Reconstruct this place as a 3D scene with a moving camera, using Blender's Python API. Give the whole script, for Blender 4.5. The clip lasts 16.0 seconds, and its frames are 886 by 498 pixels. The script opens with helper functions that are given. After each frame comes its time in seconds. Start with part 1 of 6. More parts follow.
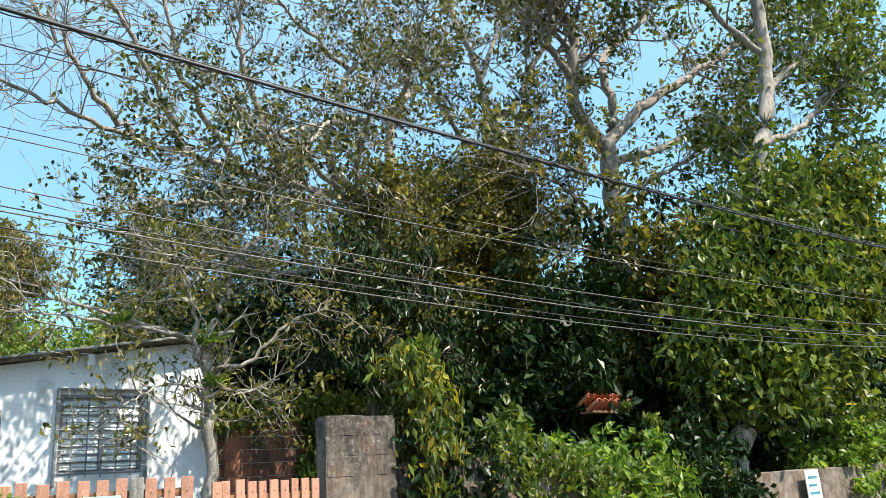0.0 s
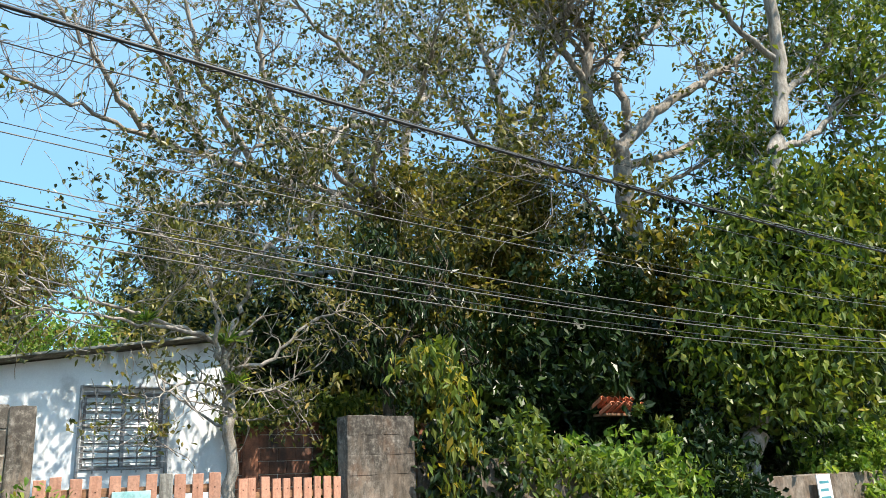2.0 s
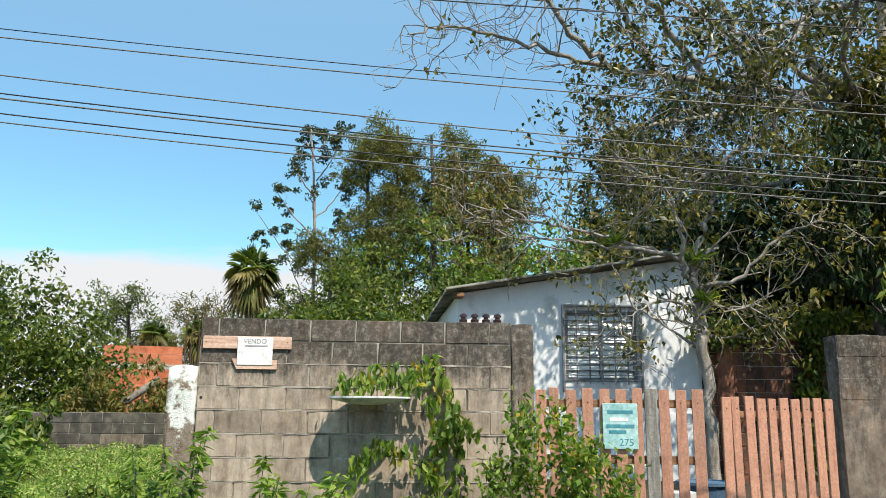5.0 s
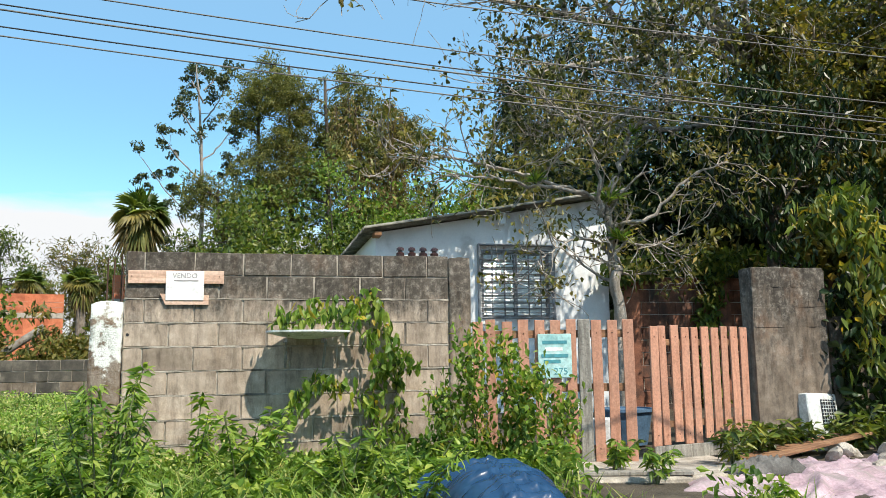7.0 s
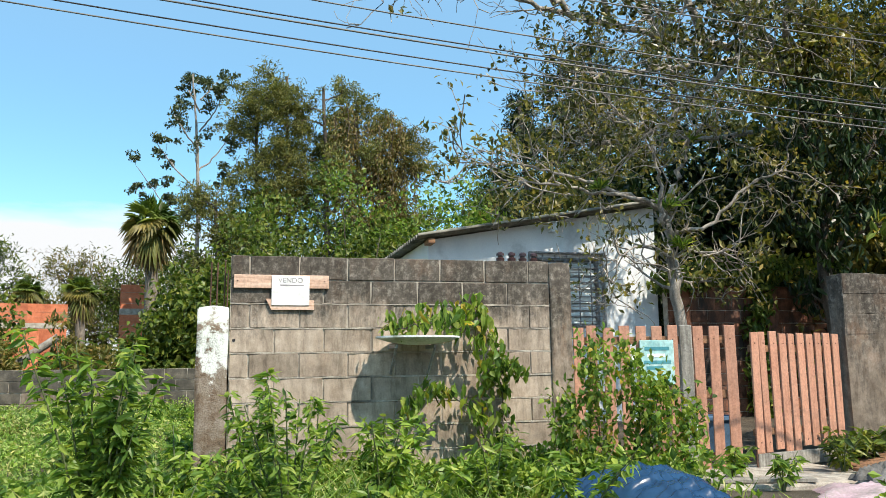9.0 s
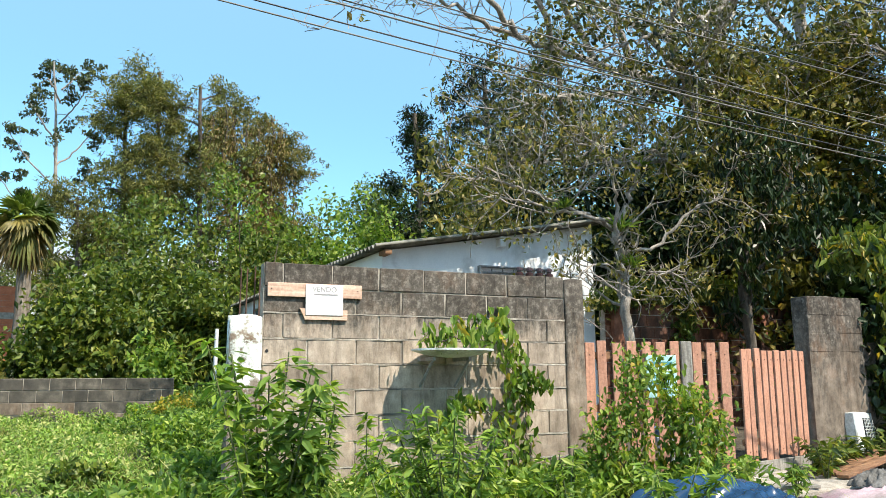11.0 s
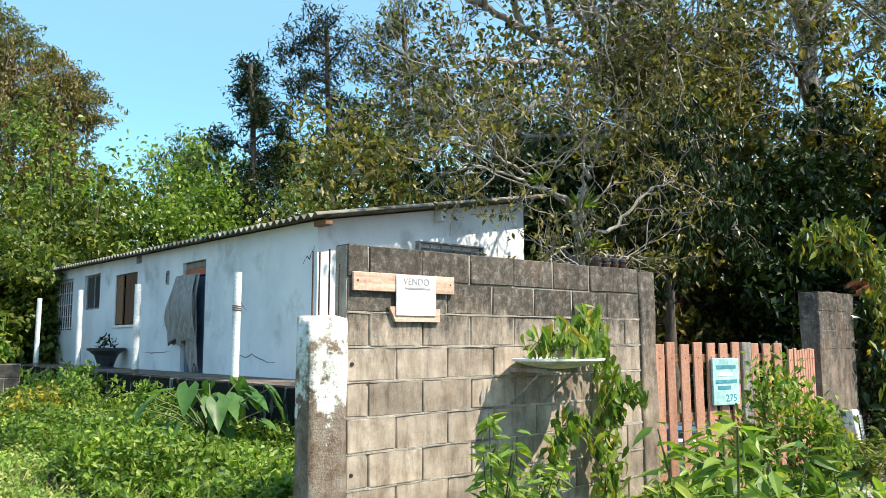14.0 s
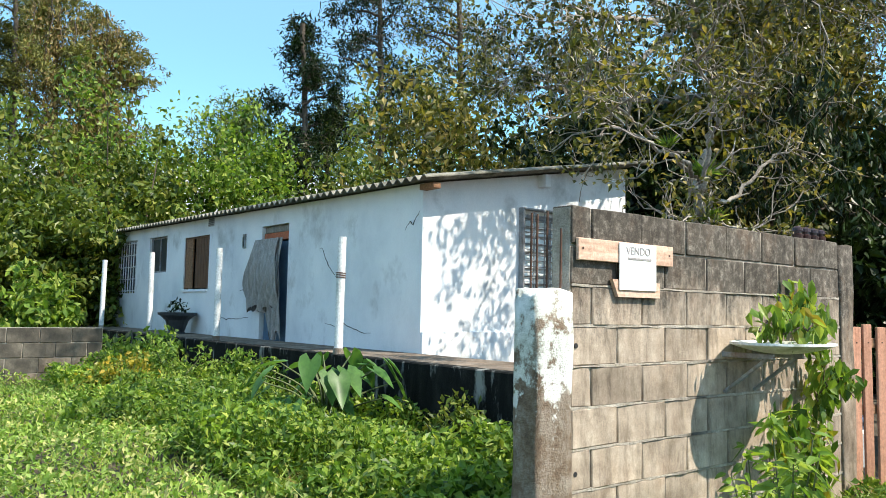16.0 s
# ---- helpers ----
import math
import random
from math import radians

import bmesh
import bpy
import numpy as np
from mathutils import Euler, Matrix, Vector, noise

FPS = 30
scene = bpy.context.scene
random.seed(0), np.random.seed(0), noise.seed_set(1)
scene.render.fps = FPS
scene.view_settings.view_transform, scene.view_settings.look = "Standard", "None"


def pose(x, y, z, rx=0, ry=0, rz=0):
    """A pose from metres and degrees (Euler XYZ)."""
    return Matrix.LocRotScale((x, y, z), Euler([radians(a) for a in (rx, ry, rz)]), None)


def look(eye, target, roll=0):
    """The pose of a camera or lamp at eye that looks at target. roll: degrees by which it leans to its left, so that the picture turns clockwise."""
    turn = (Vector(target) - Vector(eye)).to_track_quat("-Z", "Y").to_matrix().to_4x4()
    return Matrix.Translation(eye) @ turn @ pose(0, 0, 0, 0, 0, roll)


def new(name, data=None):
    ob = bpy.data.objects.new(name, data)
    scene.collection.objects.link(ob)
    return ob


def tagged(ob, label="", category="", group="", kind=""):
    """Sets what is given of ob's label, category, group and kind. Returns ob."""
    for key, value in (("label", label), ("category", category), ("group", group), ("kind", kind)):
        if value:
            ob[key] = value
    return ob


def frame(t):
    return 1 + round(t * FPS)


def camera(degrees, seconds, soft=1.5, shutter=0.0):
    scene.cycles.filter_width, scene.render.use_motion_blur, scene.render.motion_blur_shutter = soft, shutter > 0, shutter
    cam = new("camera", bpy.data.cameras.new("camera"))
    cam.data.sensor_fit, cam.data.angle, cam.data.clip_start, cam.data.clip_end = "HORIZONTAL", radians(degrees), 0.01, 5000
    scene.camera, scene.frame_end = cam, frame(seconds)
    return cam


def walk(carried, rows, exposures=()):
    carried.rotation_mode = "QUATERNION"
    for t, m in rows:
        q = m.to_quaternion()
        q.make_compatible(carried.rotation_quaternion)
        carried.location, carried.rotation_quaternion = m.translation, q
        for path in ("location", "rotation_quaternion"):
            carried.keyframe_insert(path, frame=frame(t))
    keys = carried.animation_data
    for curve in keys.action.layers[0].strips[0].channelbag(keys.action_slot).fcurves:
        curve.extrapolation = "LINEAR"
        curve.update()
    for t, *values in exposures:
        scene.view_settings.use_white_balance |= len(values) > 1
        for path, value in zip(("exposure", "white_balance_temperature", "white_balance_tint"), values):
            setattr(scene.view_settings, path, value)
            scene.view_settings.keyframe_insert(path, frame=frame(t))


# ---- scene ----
# camera and walk
cam = camera(58.2, 16.0, soft=0.6)
PATH = [
    (0, (2.168, -7.139, 0.822), (3.35, -5.631, 1.396), -3.9),
    (0.5, (2.075, -7.212, 0.807), (3.272, -5.739, 1.437), -4.2),
    (1, (2.017, -7.223, 0.796), (3.203, -5.742, 1.428), -4.0),
    (1.5, (2.0, -7.186, 0.801), (3.172, -5.687, 1.418), -3.7),
    (2, (1.972, -7.186, 0.812), (3.137, -5.666, 1.39), -3.2),
    (2.5, (1.969, -7.206, 0.807), (3.018, -5.606, 1.389), -3.1),
    (3, (1.918, -7.238, 0.823), (2.652, -5.479, 1.428), -2.3),
    (3.5, (1.917, -7.205, 0.829), (2.396, -5.363, 1.443), -2.1),
    (4, (1.873, -7.167, 0.878), (2.097, -5.265, 1.454), -0.1),
    (4.2, (1.877, -7.17, 0.9), (2.028, -5.251, 1.442), 0.3),
    (6.3, (1.629, -7.058, 0.708), (1.841, -5.089, 0.986), 1.6),
    (6.5, (1.544, -7.042, 0.704), (1.839, -5.083, 0.982), 1.3),
    (7, (1.437, -6.98, 0.73), (1.873, -5.047, 1.002), -0.7),
    (7.5, (1.23, -6.81, 0.746), (1.697, -4.885, 1.021), -1.0),
    (8, (1.018, -6.734, 0.722), (1.408, -4.793, 1.003), -0.9),
    (8.2, (0.907, -6.704, 0.712), (1.286, -4.76, 0.994), -0.7),
    (10.5, (-0.556, -6.456, 0.695), (0.198, -4.636, 1.041), -0.8),
    (11, (-0.958, -6.181, 0.728), (-0.144, -4.383, 1.051), -0.4),
    (11.5, (-1.372, -5.705, 0.738), (-0.339, -4.001, 0.913), -0.6),
    (12, (-1.659, -5.161, 0.773), (-0.633, -3.452, 0.933), -1.2),
    (12.5, (-1.833, -4.765, 0.855), (-0.822, -3.046, 1.002), -0.3),
    (13, (-1.997, -4.43, 0.968), (-0.913, -2.756, 1.122), -0.1),
    (13.5, (-2.083, -4.18, 0.975), (-0.962, -2.532, 1.136), -0.5),
    (14, (-2.204, -3.843, 1.078), (-0.926, -2.323, 1.31), -0.2),
    (14.5, (-2.385, -3.582, 1.082), (-1.109, -2.069, 1.371), -0.3),
    (15, (-2.532, -3.338, 1.077), (-1.264, -1.806, 1.286), -0.2),
    (15.5, (-2.549, -3.002, 1.054), (-1.316, -1.435, 1.208), -0.2),
    (16, (-2.599, -2.672, 1.111), (-1.365, -1.106, 1.266), 1.1),
]
walk(cam, [(t, look(eye, target, roll)) for t, eye, target, roll in PATH], ((0, 0.88), (2.5, 0.8), (4, 0.33), (6.5, 0.46), (8, 0.5), (10.5, 0.68), (11.5, 0.84), (16, 0.84)))

# ---- world and sun ----
SUN_EL, SUN_AZ = radians(52), radians(153)      # height, and turn clockwise from +y
world = bpy.data.worlds.new("sky")
scene.world = world
world.use_nodes = True
wn, wl = world.node_tree.nodes, world.node_tree.links
wn.clear()
sky = wn.new("ShaderNodeTexSky")
sky.sky_type, sky.sun_disc = "NISHITA", False
sky.sun_elevation, sky.sun_rotation = SUN_EL, SUN_AZ
sky.air_density, sky.dust_density, sky.ozone_density = 1.0, 0.6, 2.0
coord = wn.new("ShaderNodeTexCoord")
sep = wn.new("ShaderNodeSeparateXYZ")
wl.new(coord.outputs["Generated"], sep.inputs[0])
stretch = wn.new("ShaderNodeMapping")
stretch.inputs["Scale"].default_value = (2.2, 2.2, 9.0)
wl.new(coord.outputs["Generated"], stretch.inputs[0])
cloud_noise = wn.new("ShaderNodeTexNoise")
cloud_noise.inputs["Scale"].default_value, cloud_noise.inputs["Detail"].default_value = 1.6, 6
wl.new(stretch.outputs[0], cloud_noise.inputs["Vector"])
band = wn.new("ShaderNodeMapRange")             # clouds lie low over the horizon
band.inputs[1].default_value, band.inputs[2].default_value = 0.10, 0.27
band.inputs[3].default_value, band.inputs[4].default_value = 0.46, -0.4
wl.new(sep.outputs["Z"], band.inputs[0])
add = wn.new("ShaderNodeMath")
wl.new(cloud_noise.outputs["Fac"], add.inputs[0]), wl.new(band.outputs[0], add.inputs[1])
edge = wn.new("ShaderNodeMapRange")
edge.inputs[1].default_value, edge.inputs[2].default_value = 0.55, 0.75
wl.new(add.outputs[0], edge.inputs[0])
tone = wn.new("ShaderNodeMixRGB")               # the blue of a clear day
tone.blend_type, tone.inputs[0].default_value = "MULTIPLY", 1.0
tone.inputs[2].default_value = (1.1, 1.55, 1.5, 1)
wl.new(sky.outputs[0], tone.inputs[1])
haze = wn.new("ShaderNodeMapRange")             # thin high haze pales the upper sky
haze.inputs[1].default_value, haze.inputs[2].default_value, haze.inputs[3].default_value, haze.inputs[4].default_value = 0.22, 0.6, 0.0, 0.5
wl.new(sep.outputs["Z"], haze.inputs[0])
paled = wn.new("ShaderNodeMixRGB")
paled.inputs[2].default_value = (3.8, 6.3, 8.5, 1)
wl.new(haze.outputs[0], paled.inputs[0]), wl.new(tone.outputs[0], paled.inputs[1])
mix = wn.new("ShaderNodeMixRGB")
mix.inputs[2].default_value = (6.4, 6.5, 6.6, 1)
wl.new(edge.outputs[0], mix.inputs[0]), wl.new(paled.outputs[0], mix.inputs[1])
background = wn.new("ShaderNodeBackground")
background.inputs["Strength"].default_value = 0.105
wl.new(mix.outputs[0], background.inputs["Color"])
wl.new(background.outputs[0], wn.new("ShaderNodeOutputWorld").inputs[0])

sun_dir = Vector((math.sin(SUN_AZ) * math.cos(SUN_EL), math.cos(SUN_AZ) * math.cos(SUN_EL), math.sin(SUN_EL)))
sun = new("sun", bpy.data.lights.new("sun", "SUN"))
sun.data.energy, sun.data.angle, sun.data.color = 4.9, radians(0.55), (1.0, 0.91, 0.77)
sun.matrix_world = look(sun_dir * 60, (0, 0, 0))


# ---- materials ----
def material(name, rough=0.8, metal=0.0):
    m = bpy.data.materials.new(name)
    m.use_nodes = True
    b = m.node_tree.nodes["Principled BSDF"]
    b.inputs["Roughness"].default_value, b.inputs["Metallic"].default_value = rough, metal
    return m, m.node_tree.nodes, m.node_tree.links, b


def ramp(nodes, stops):
    r = nodes.new("ShaderNodeValToRGB")
    els = r.color_ramp.elements
    while len(els) < len(stops):
        els.new(0.5)
    for e, (p, c) in zip(els, stops):
        e.position, e.color = p, (*c, 1)
    return r


def noise_tex(nodes, links, scale, detail=5, stretch=None, rough=0.6):
    n = nodes.new("ShaderNodeTexNoise")
    n.inputs["Scale"].default_value, n.inputs["Detail"].default_value = scale, detail
    n.inputs["Roughness"].default_value = rough
    c = nodes.new("ShaderNodeTexCoord")
    g = nodes.new("ShaderNodeNewGeometry")
    if stretch:
        mp = nodes.new("ShaderNodeMapping")
        mp.inputs["Scale"].default_value = stretch
        links.new(g.outputs["Position"], mp.inputs[0])
        links.new(mp.outputs[0], n.inputs["Vector"])
    else:
        links.new(g.outputs["Position"], n.inputs["Vector"])
    nodes.remove(c)
    return n


def mixed(nodes, links, fac, a, b, kind="MIX"):
    m = nodes.new("ShaderNodeMixRGB")
    m.blend_type = kind
    for slot, v in zip(m.inputs, (fac, a, b)):
        if hasattr(v, "links"):
            links.new(v, slot)
        elif isinstance(v, tuple):
            slot.default_value = (*v, 1)
        else:
            slot.default_value = v
    return m.outputs[0]


def relief(nodes, links, b, source, strength, distance):
    bump = nodes.new("ShaderNodeBump")
    bump.inputs["Strength"].default_value, bump.inputs["Distance"].default_value = strength, distance
    links.new(source, bump.inputs["Height"])
    links.new(bump.outputs[0], b.inputs["Normal"])


def surface(name, dark, mid, light, scale=6, fine=60, rough=0.85, stain=None, stain_scale=1.2, stain_at=(0.5, 0.68), stretch=None,
            bump=0.4, depth=0.01, vary=0.0, metal=0.0, shine=0.5, grain=0.7):
    """A mottled surface: a grain at two scales, stains of their own colour, and a shift from piece to piece."""
    m, n, l, b = material(name, rough, metal)
    b.inputs["Specular IOR Level"].default_value = shine
    big, small = noise_tex(n, l, scale, 6, stretch), noise_tex(n, l, fine, 4)
    r = ramp(n, ((0.3, dark), (0.5, mid), (0.7, light)))
    l.new(big.outputs["Fac"], r.inputs[0])
    fr = ramp(n, ((0.3, (0.62, 0.62, 0.62)), (0.7, (1.25, 1.25, 1.25))))
    l.new(small.outputs["Fac"], fr.inputs[0])
    colour = mixed(n, l, grain, r.outputs[0], fr.outputs[0], "MULTIPLY")
    if stain:
        s = noise_tex(n, l, stain_scale, 7, stretch or (1, 1, 0.45), 0.65)
        sr = n.new("ShaderNodeMapRange")
        sr.inputs[1].default_value, sr.inputs[2].default_value = stain_at
        l.new(s.outputs["Fac"], sr.inputs[0])
        colour = mixed(n, l, sr.outputs[0], colour, stain)
    if vary:
        info = n.new("ShaderNodeObjectInfo")
        vr = n.new("ShaderNodeMapRange")
        vr.inputs[3].default_value, vr.inputs[4].default_value = 1 - vary, 1 + vary
        l.new(info.outputs["Random"], vr.inputs[0])
        colour = mixed(n, l, 1.0, colour, vr.outputs[0], "MULTIPLY")
    l.new(colour, b.inputs["Base Color"])
    both = n.new("ShaderNodeMath")
    both.operation = "ADD"
    l.new(big.outputs["Fac"], both.inputs[0]), l.new(small.outputs["Fac"], both.inputs[1])
    relief(n, l, b, both.outputs[0], bump, depth)
    return m


def leaf_material(name, colours, rough=0.45, glow=0.35, shine=0.3):
    """Leaves: each one with its own tone, a little light coming through."""
    m, n, l, b = material(name, rough)
    b.inputs["Specular IOR Level"].default_value = shine
    g = n.new("ShaderNodeNewGeometry")
    r = ramp(n, tuple((i / (len(colours) - 1), c) for i, c in enumerate(colours)))
    l.new(g.outputs["Random Per Island"], r.inputs[0])
    patch = noise_tex(n, l, 1.5, 6, None, 0.75)
    pr = ramp(n, ((0.33, (0.48, 0.55, 0.53)), (0.5, (0.98, 1.0, 0.95)), (0.67, (1.5, 1.42, 1.15))))
    l.new(patch.outputs["Fac"], pr.inputs[0])
    colour = mixed(n, l, 1.0, r.outputs[0], pr.outputs[0], "MULTIPLY")
    l.new(colour, b.inputs["Base Color"])
    t = n.new("ShaderNodeBsdfTranslucent")
    l.new(mixed(n, l, 1.0, colour, (1.55, 1.55, 0.7), "MULTIPLY"), t.inputs["Color"])
    s = n.new("ShaderNodeMixShader")
    s.inputs[0].default_value = glow
    l.new(b.outputs[0], s.inputs[1]), l.new(t.outputs[0], s.inputs[2])
    l.new(s.outputs[0], n["Material Output"].inputs[0])
    return m


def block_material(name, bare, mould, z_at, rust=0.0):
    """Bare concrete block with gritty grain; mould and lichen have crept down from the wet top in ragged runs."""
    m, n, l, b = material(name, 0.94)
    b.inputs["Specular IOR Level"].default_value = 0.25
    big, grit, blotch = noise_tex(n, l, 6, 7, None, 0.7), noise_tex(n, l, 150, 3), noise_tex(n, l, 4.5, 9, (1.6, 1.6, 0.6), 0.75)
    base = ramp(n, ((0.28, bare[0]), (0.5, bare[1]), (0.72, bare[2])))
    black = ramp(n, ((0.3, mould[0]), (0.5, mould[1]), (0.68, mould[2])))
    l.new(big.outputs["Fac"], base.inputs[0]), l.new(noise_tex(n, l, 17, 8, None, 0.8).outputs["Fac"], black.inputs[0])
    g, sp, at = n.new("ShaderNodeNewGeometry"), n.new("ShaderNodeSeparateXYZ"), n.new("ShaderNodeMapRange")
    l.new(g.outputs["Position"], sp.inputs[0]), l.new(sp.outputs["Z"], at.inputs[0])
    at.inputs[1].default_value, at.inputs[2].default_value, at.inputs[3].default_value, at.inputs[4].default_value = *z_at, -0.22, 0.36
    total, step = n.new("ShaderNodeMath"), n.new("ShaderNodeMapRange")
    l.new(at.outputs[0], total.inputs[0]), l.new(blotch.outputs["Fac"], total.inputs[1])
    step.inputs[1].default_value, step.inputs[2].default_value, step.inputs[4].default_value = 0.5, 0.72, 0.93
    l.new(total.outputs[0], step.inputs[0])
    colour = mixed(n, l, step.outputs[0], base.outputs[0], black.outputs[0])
    if rust:
        rs, rm = noise_tex(n, l, 3.1, 8, (1, 1, 0.7), 0.7), n.new("ShaderNodeMapRange")
        rm.inputs[1].default_value, rm.inputs[2].default_value, rm.inputs[4].default_value = 0.52, 0.68, rust
        l.new(rs.outputs["Fac"], rm.inputs[0])
        colour = mixed(n, l, rm.outputs[0], colour, (0.17, 0.085, 0.042))
    fr = ramp(n, ((0.3, (0.7, 0.7, 0.7)), (0.7, (1.22, 1.22, 1.22))))
    l.new(grit.outputs["Fac"], fr.inputs[0])
    colour = mixed(n, l, 0.6, colour, fr.outputs[0], "MULTIPLY")
    runs, patches = noise_tex(n, l, 5.0, 6, (2.6, 2.6, 0.55), 0.7), noise_tex(n, l, 2.3, 5, None, 0.6)
    for tex, stops in ((runs, ((0.36, (0.58, 0.56, 0.54)), (0.5, (0.98, 0.98, 0.98)), (0.66, (1.22, 1.2, 1.18)))), (patches, ((0.36, (0.74, 0.72, 0.70)), (0.62, (1.2, 1.2, 1.2))))):
        rr = ramp(n, stops)
        l.new(tex.outputs["Fac"], rr.inputs[0])
        colour = mixed(n, l, 0.85, colour, rr.outputs[0], "MULTIPLY")
    info, vr = n.new("ShaderNodeObjectInfo"), n.new("ShaderNodeMapRange")
    vr.inputs[3].default_value, vr.inputs[4].default_value = 0.84, 1.16
    l.new(info.outputs["Random"], vr.inputs[0])
    l.new(mixed(n, l, 1.0, colour, vr.outputs[0], "MULTIPLY"), b.inputs["Base Color"])
    both, pits = n.new("ShaderNodeMath"), noise_tex(n, l, 38, 6, None, 0.75)
    l.new(pits.outputs["Fac"], both.inputs[0]), l.new(grit.outputs["Fac"], both.inputs[1])
    relief(n, l, b, both.outputs[0], 0.4, 0.007)
    return m


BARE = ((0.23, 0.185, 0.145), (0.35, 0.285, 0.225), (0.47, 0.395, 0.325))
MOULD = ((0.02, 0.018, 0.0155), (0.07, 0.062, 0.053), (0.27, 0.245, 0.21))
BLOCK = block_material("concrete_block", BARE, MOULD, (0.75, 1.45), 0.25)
POST_BLOCK = block_material("mouldy_post_block", ((0.10, 0.08, 0.062), (0.17, 0.137, 0.107), (0.29, 0.24, 0.195)), MOULD, (-0.3, 1.8), 0.4)
PILLAR_BLOCK = block_material("rust_stained_cement", ((0.16, 0.125, 0.095), (0.27, 0.215, 0.165), (0.40, 0.33, 0.27)), MOULD, (0.1, 1.6), 0.75)
BLOCK_DARK = surface("weathered_block", (0.04, 0.036, 0.03), (0.08, 0.071, 0.058), (0.17, 0.15, 0.12), 5, 70, 0.95,
                     stain=(0.03, 0.028, 0.024), stain_scale=3, bump=0.5, depth=0.008, vary=0.12)
MORTAR = surface("mortar", (0.27, 0.23, 0.185), (0.41, 0.36, 0.30), (0.56, 0.50, 0.42), 9, 90, 0.95, stain=(0.08, 0.07, 0.06), stain_at=(0.55, 0.72), bump=0.8, depth=0.015)
CONCRETE = surface("rough_concrete", (0.12, 0.11, 0.09), (0.24, 0.215, 0.18), (0.36, 0.33, 0.28), 4, 55, 0.95,
                   stain=(0.13, 0.075, 0.045), stain_scale=3.2, stain_at=(0.52, 0.64), bump=0.5, depth=0.012)
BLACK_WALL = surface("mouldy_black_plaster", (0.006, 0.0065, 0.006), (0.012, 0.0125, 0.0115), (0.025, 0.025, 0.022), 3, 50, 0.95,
                     stain=(0.26, 0.26, 0.24), stain_scale=2.2, stain_at=(0.55, 0.66), stretch=(2.3, 2.3, 0.8), bump=0.5, depth=0.012, shine=0.12)
PLASTER = surface("white_plaster", (0.62, 0.645, 0.67), (0.75, 0.77, 0.785), (0.84, 0.85, 0.85), 1.1, 60, 0.88,
                  stain=(0.27, 0.27, 0.26), stain_scale=1.5, stain_at=(0.57, 0.84), stretch=(1.0, 1.0, 0.8), bump=0.16, depth=0.01, grain=0.16)
# Black stain is real mould, spread wider to stand for the trees' shade.
BRICK = surface("stained_shaded_terracotta", (0.085, 0.034, 0.02), (0.19, 0.075, 0.042), (0.33, 0.13, 0.07), 6, 60, 0.9,
                stain=(0.028, 0.021, 0.017), stain_scale=1.9, stain_at=(0.46, 0.62), bump=0.5, depth=0.01, vary=0.25)
BRICK_NEW = surface("new_terracotta", (0.40, 0.11, 0.05), (0.52, 0.16, 0.075), (0.60, 0.22, 0.11), 3, 40, 0.9, bump=0.4, vary=0.14)
PICKET = surface("salmon_painted_wood", (0.36, 0.165, 0.10), (0.46, 0.225, 0.145), (0.55, 0.29, 0.195), 3, 45, 0.7,
                 stain=(0.24, 0.12, 0.075), stain_scale=3, stain_at=(0.55, 0.8), stretch=(8, 8, 0.8), bump=0.35, depth=0.006, vary=0.1)
GREY_WOOD = surface("grey_weathered_wood", (0.14, 0.125, 0.105), (0.25, 0.23, 0.20), (0.36, 0.34, 0.30), 4, 50, 0.9, stretch=(9, 9, 0.7), bump=0.6)
PALE_WOOD = surface("pale_pallet_wood", (0.42, 0.25, 0.17), (0.58, 0.38, 0.28), (0.68, 0.49, 0.38), 3, 40, 0.8,
                    stain=(0.35, 0.16, 0.08), stain_scale=4, stain_at=(0.6, 0.75), stretch=(1, 9, 9), bump=0.3)
BROWN_WOOD = surface("brown_timber", (0.13, 0.06, 0.03), (0.24, 0.12, 0.06), (0.33, 0.18, 0.09), 4, 45, 0.8, stretch=(1, 6, 9), bump=0.4)
SHUTTER = surface("dark_varnished_wood", (0.06, 0.028, 0.014), (0.12, 0.052, 0.025), (0.17, 0.08, 0.04), 4, 45, 0.6, stretch=(9, 9, 0.8), bump=0.3)
ROOFING = surface("old_fibre_cement", (0.10, 0.095, 0.075), (0.20, 0.19, 0.155), (0.34, 0.32, 0.27), 3, 40, 0.95,
                  stain=(0.03, 0.034, 0.022), stain_scale=1.6, bump=0.5)
PAPER = surface("white_paper", (0.72, 0.70, 0.68), (0.79, 0.77, 0.75), (0.83, 0.81, 0.80), 3, 20, 0.8, bump=0.1, depth=0.003)
INK = surface("faded_ink", (0.24, 0.22, 0.22), (0.3, 0.28, 0.28), (0.4, 0.38, 0.37), 8, 60, 0.9, bump=0.0)
PVC = surface("dirty_white_pvc", (0.55, 0.56, 0.55), (0.72, 0.73, 0.73), (0.8, 0.8, 0.79), 4, 40, 0.5,
              stain=(0.22, 0.23, 0.18), stain_scale=3.5, stain_at=(0.6, 0.75), bump=0.1, depth=0.004)
STEEL = surface("painted_steel_bars", (0.16, 0.17, 0.18), (0.26, 0.27, 0.28), (0.36, 0.36, 0.37), 8, 60, 0.5, stain=(0.12, 0.06, 0.03), stain_scale=6, bump=0.1)
RUST = surface("rusty_rebar", (0.05, 0.025, 0.016), (0.09, 0.045, 0.03), (0.14, 0.07, 0.045), 9, 90, 0.9, bump=0.5)
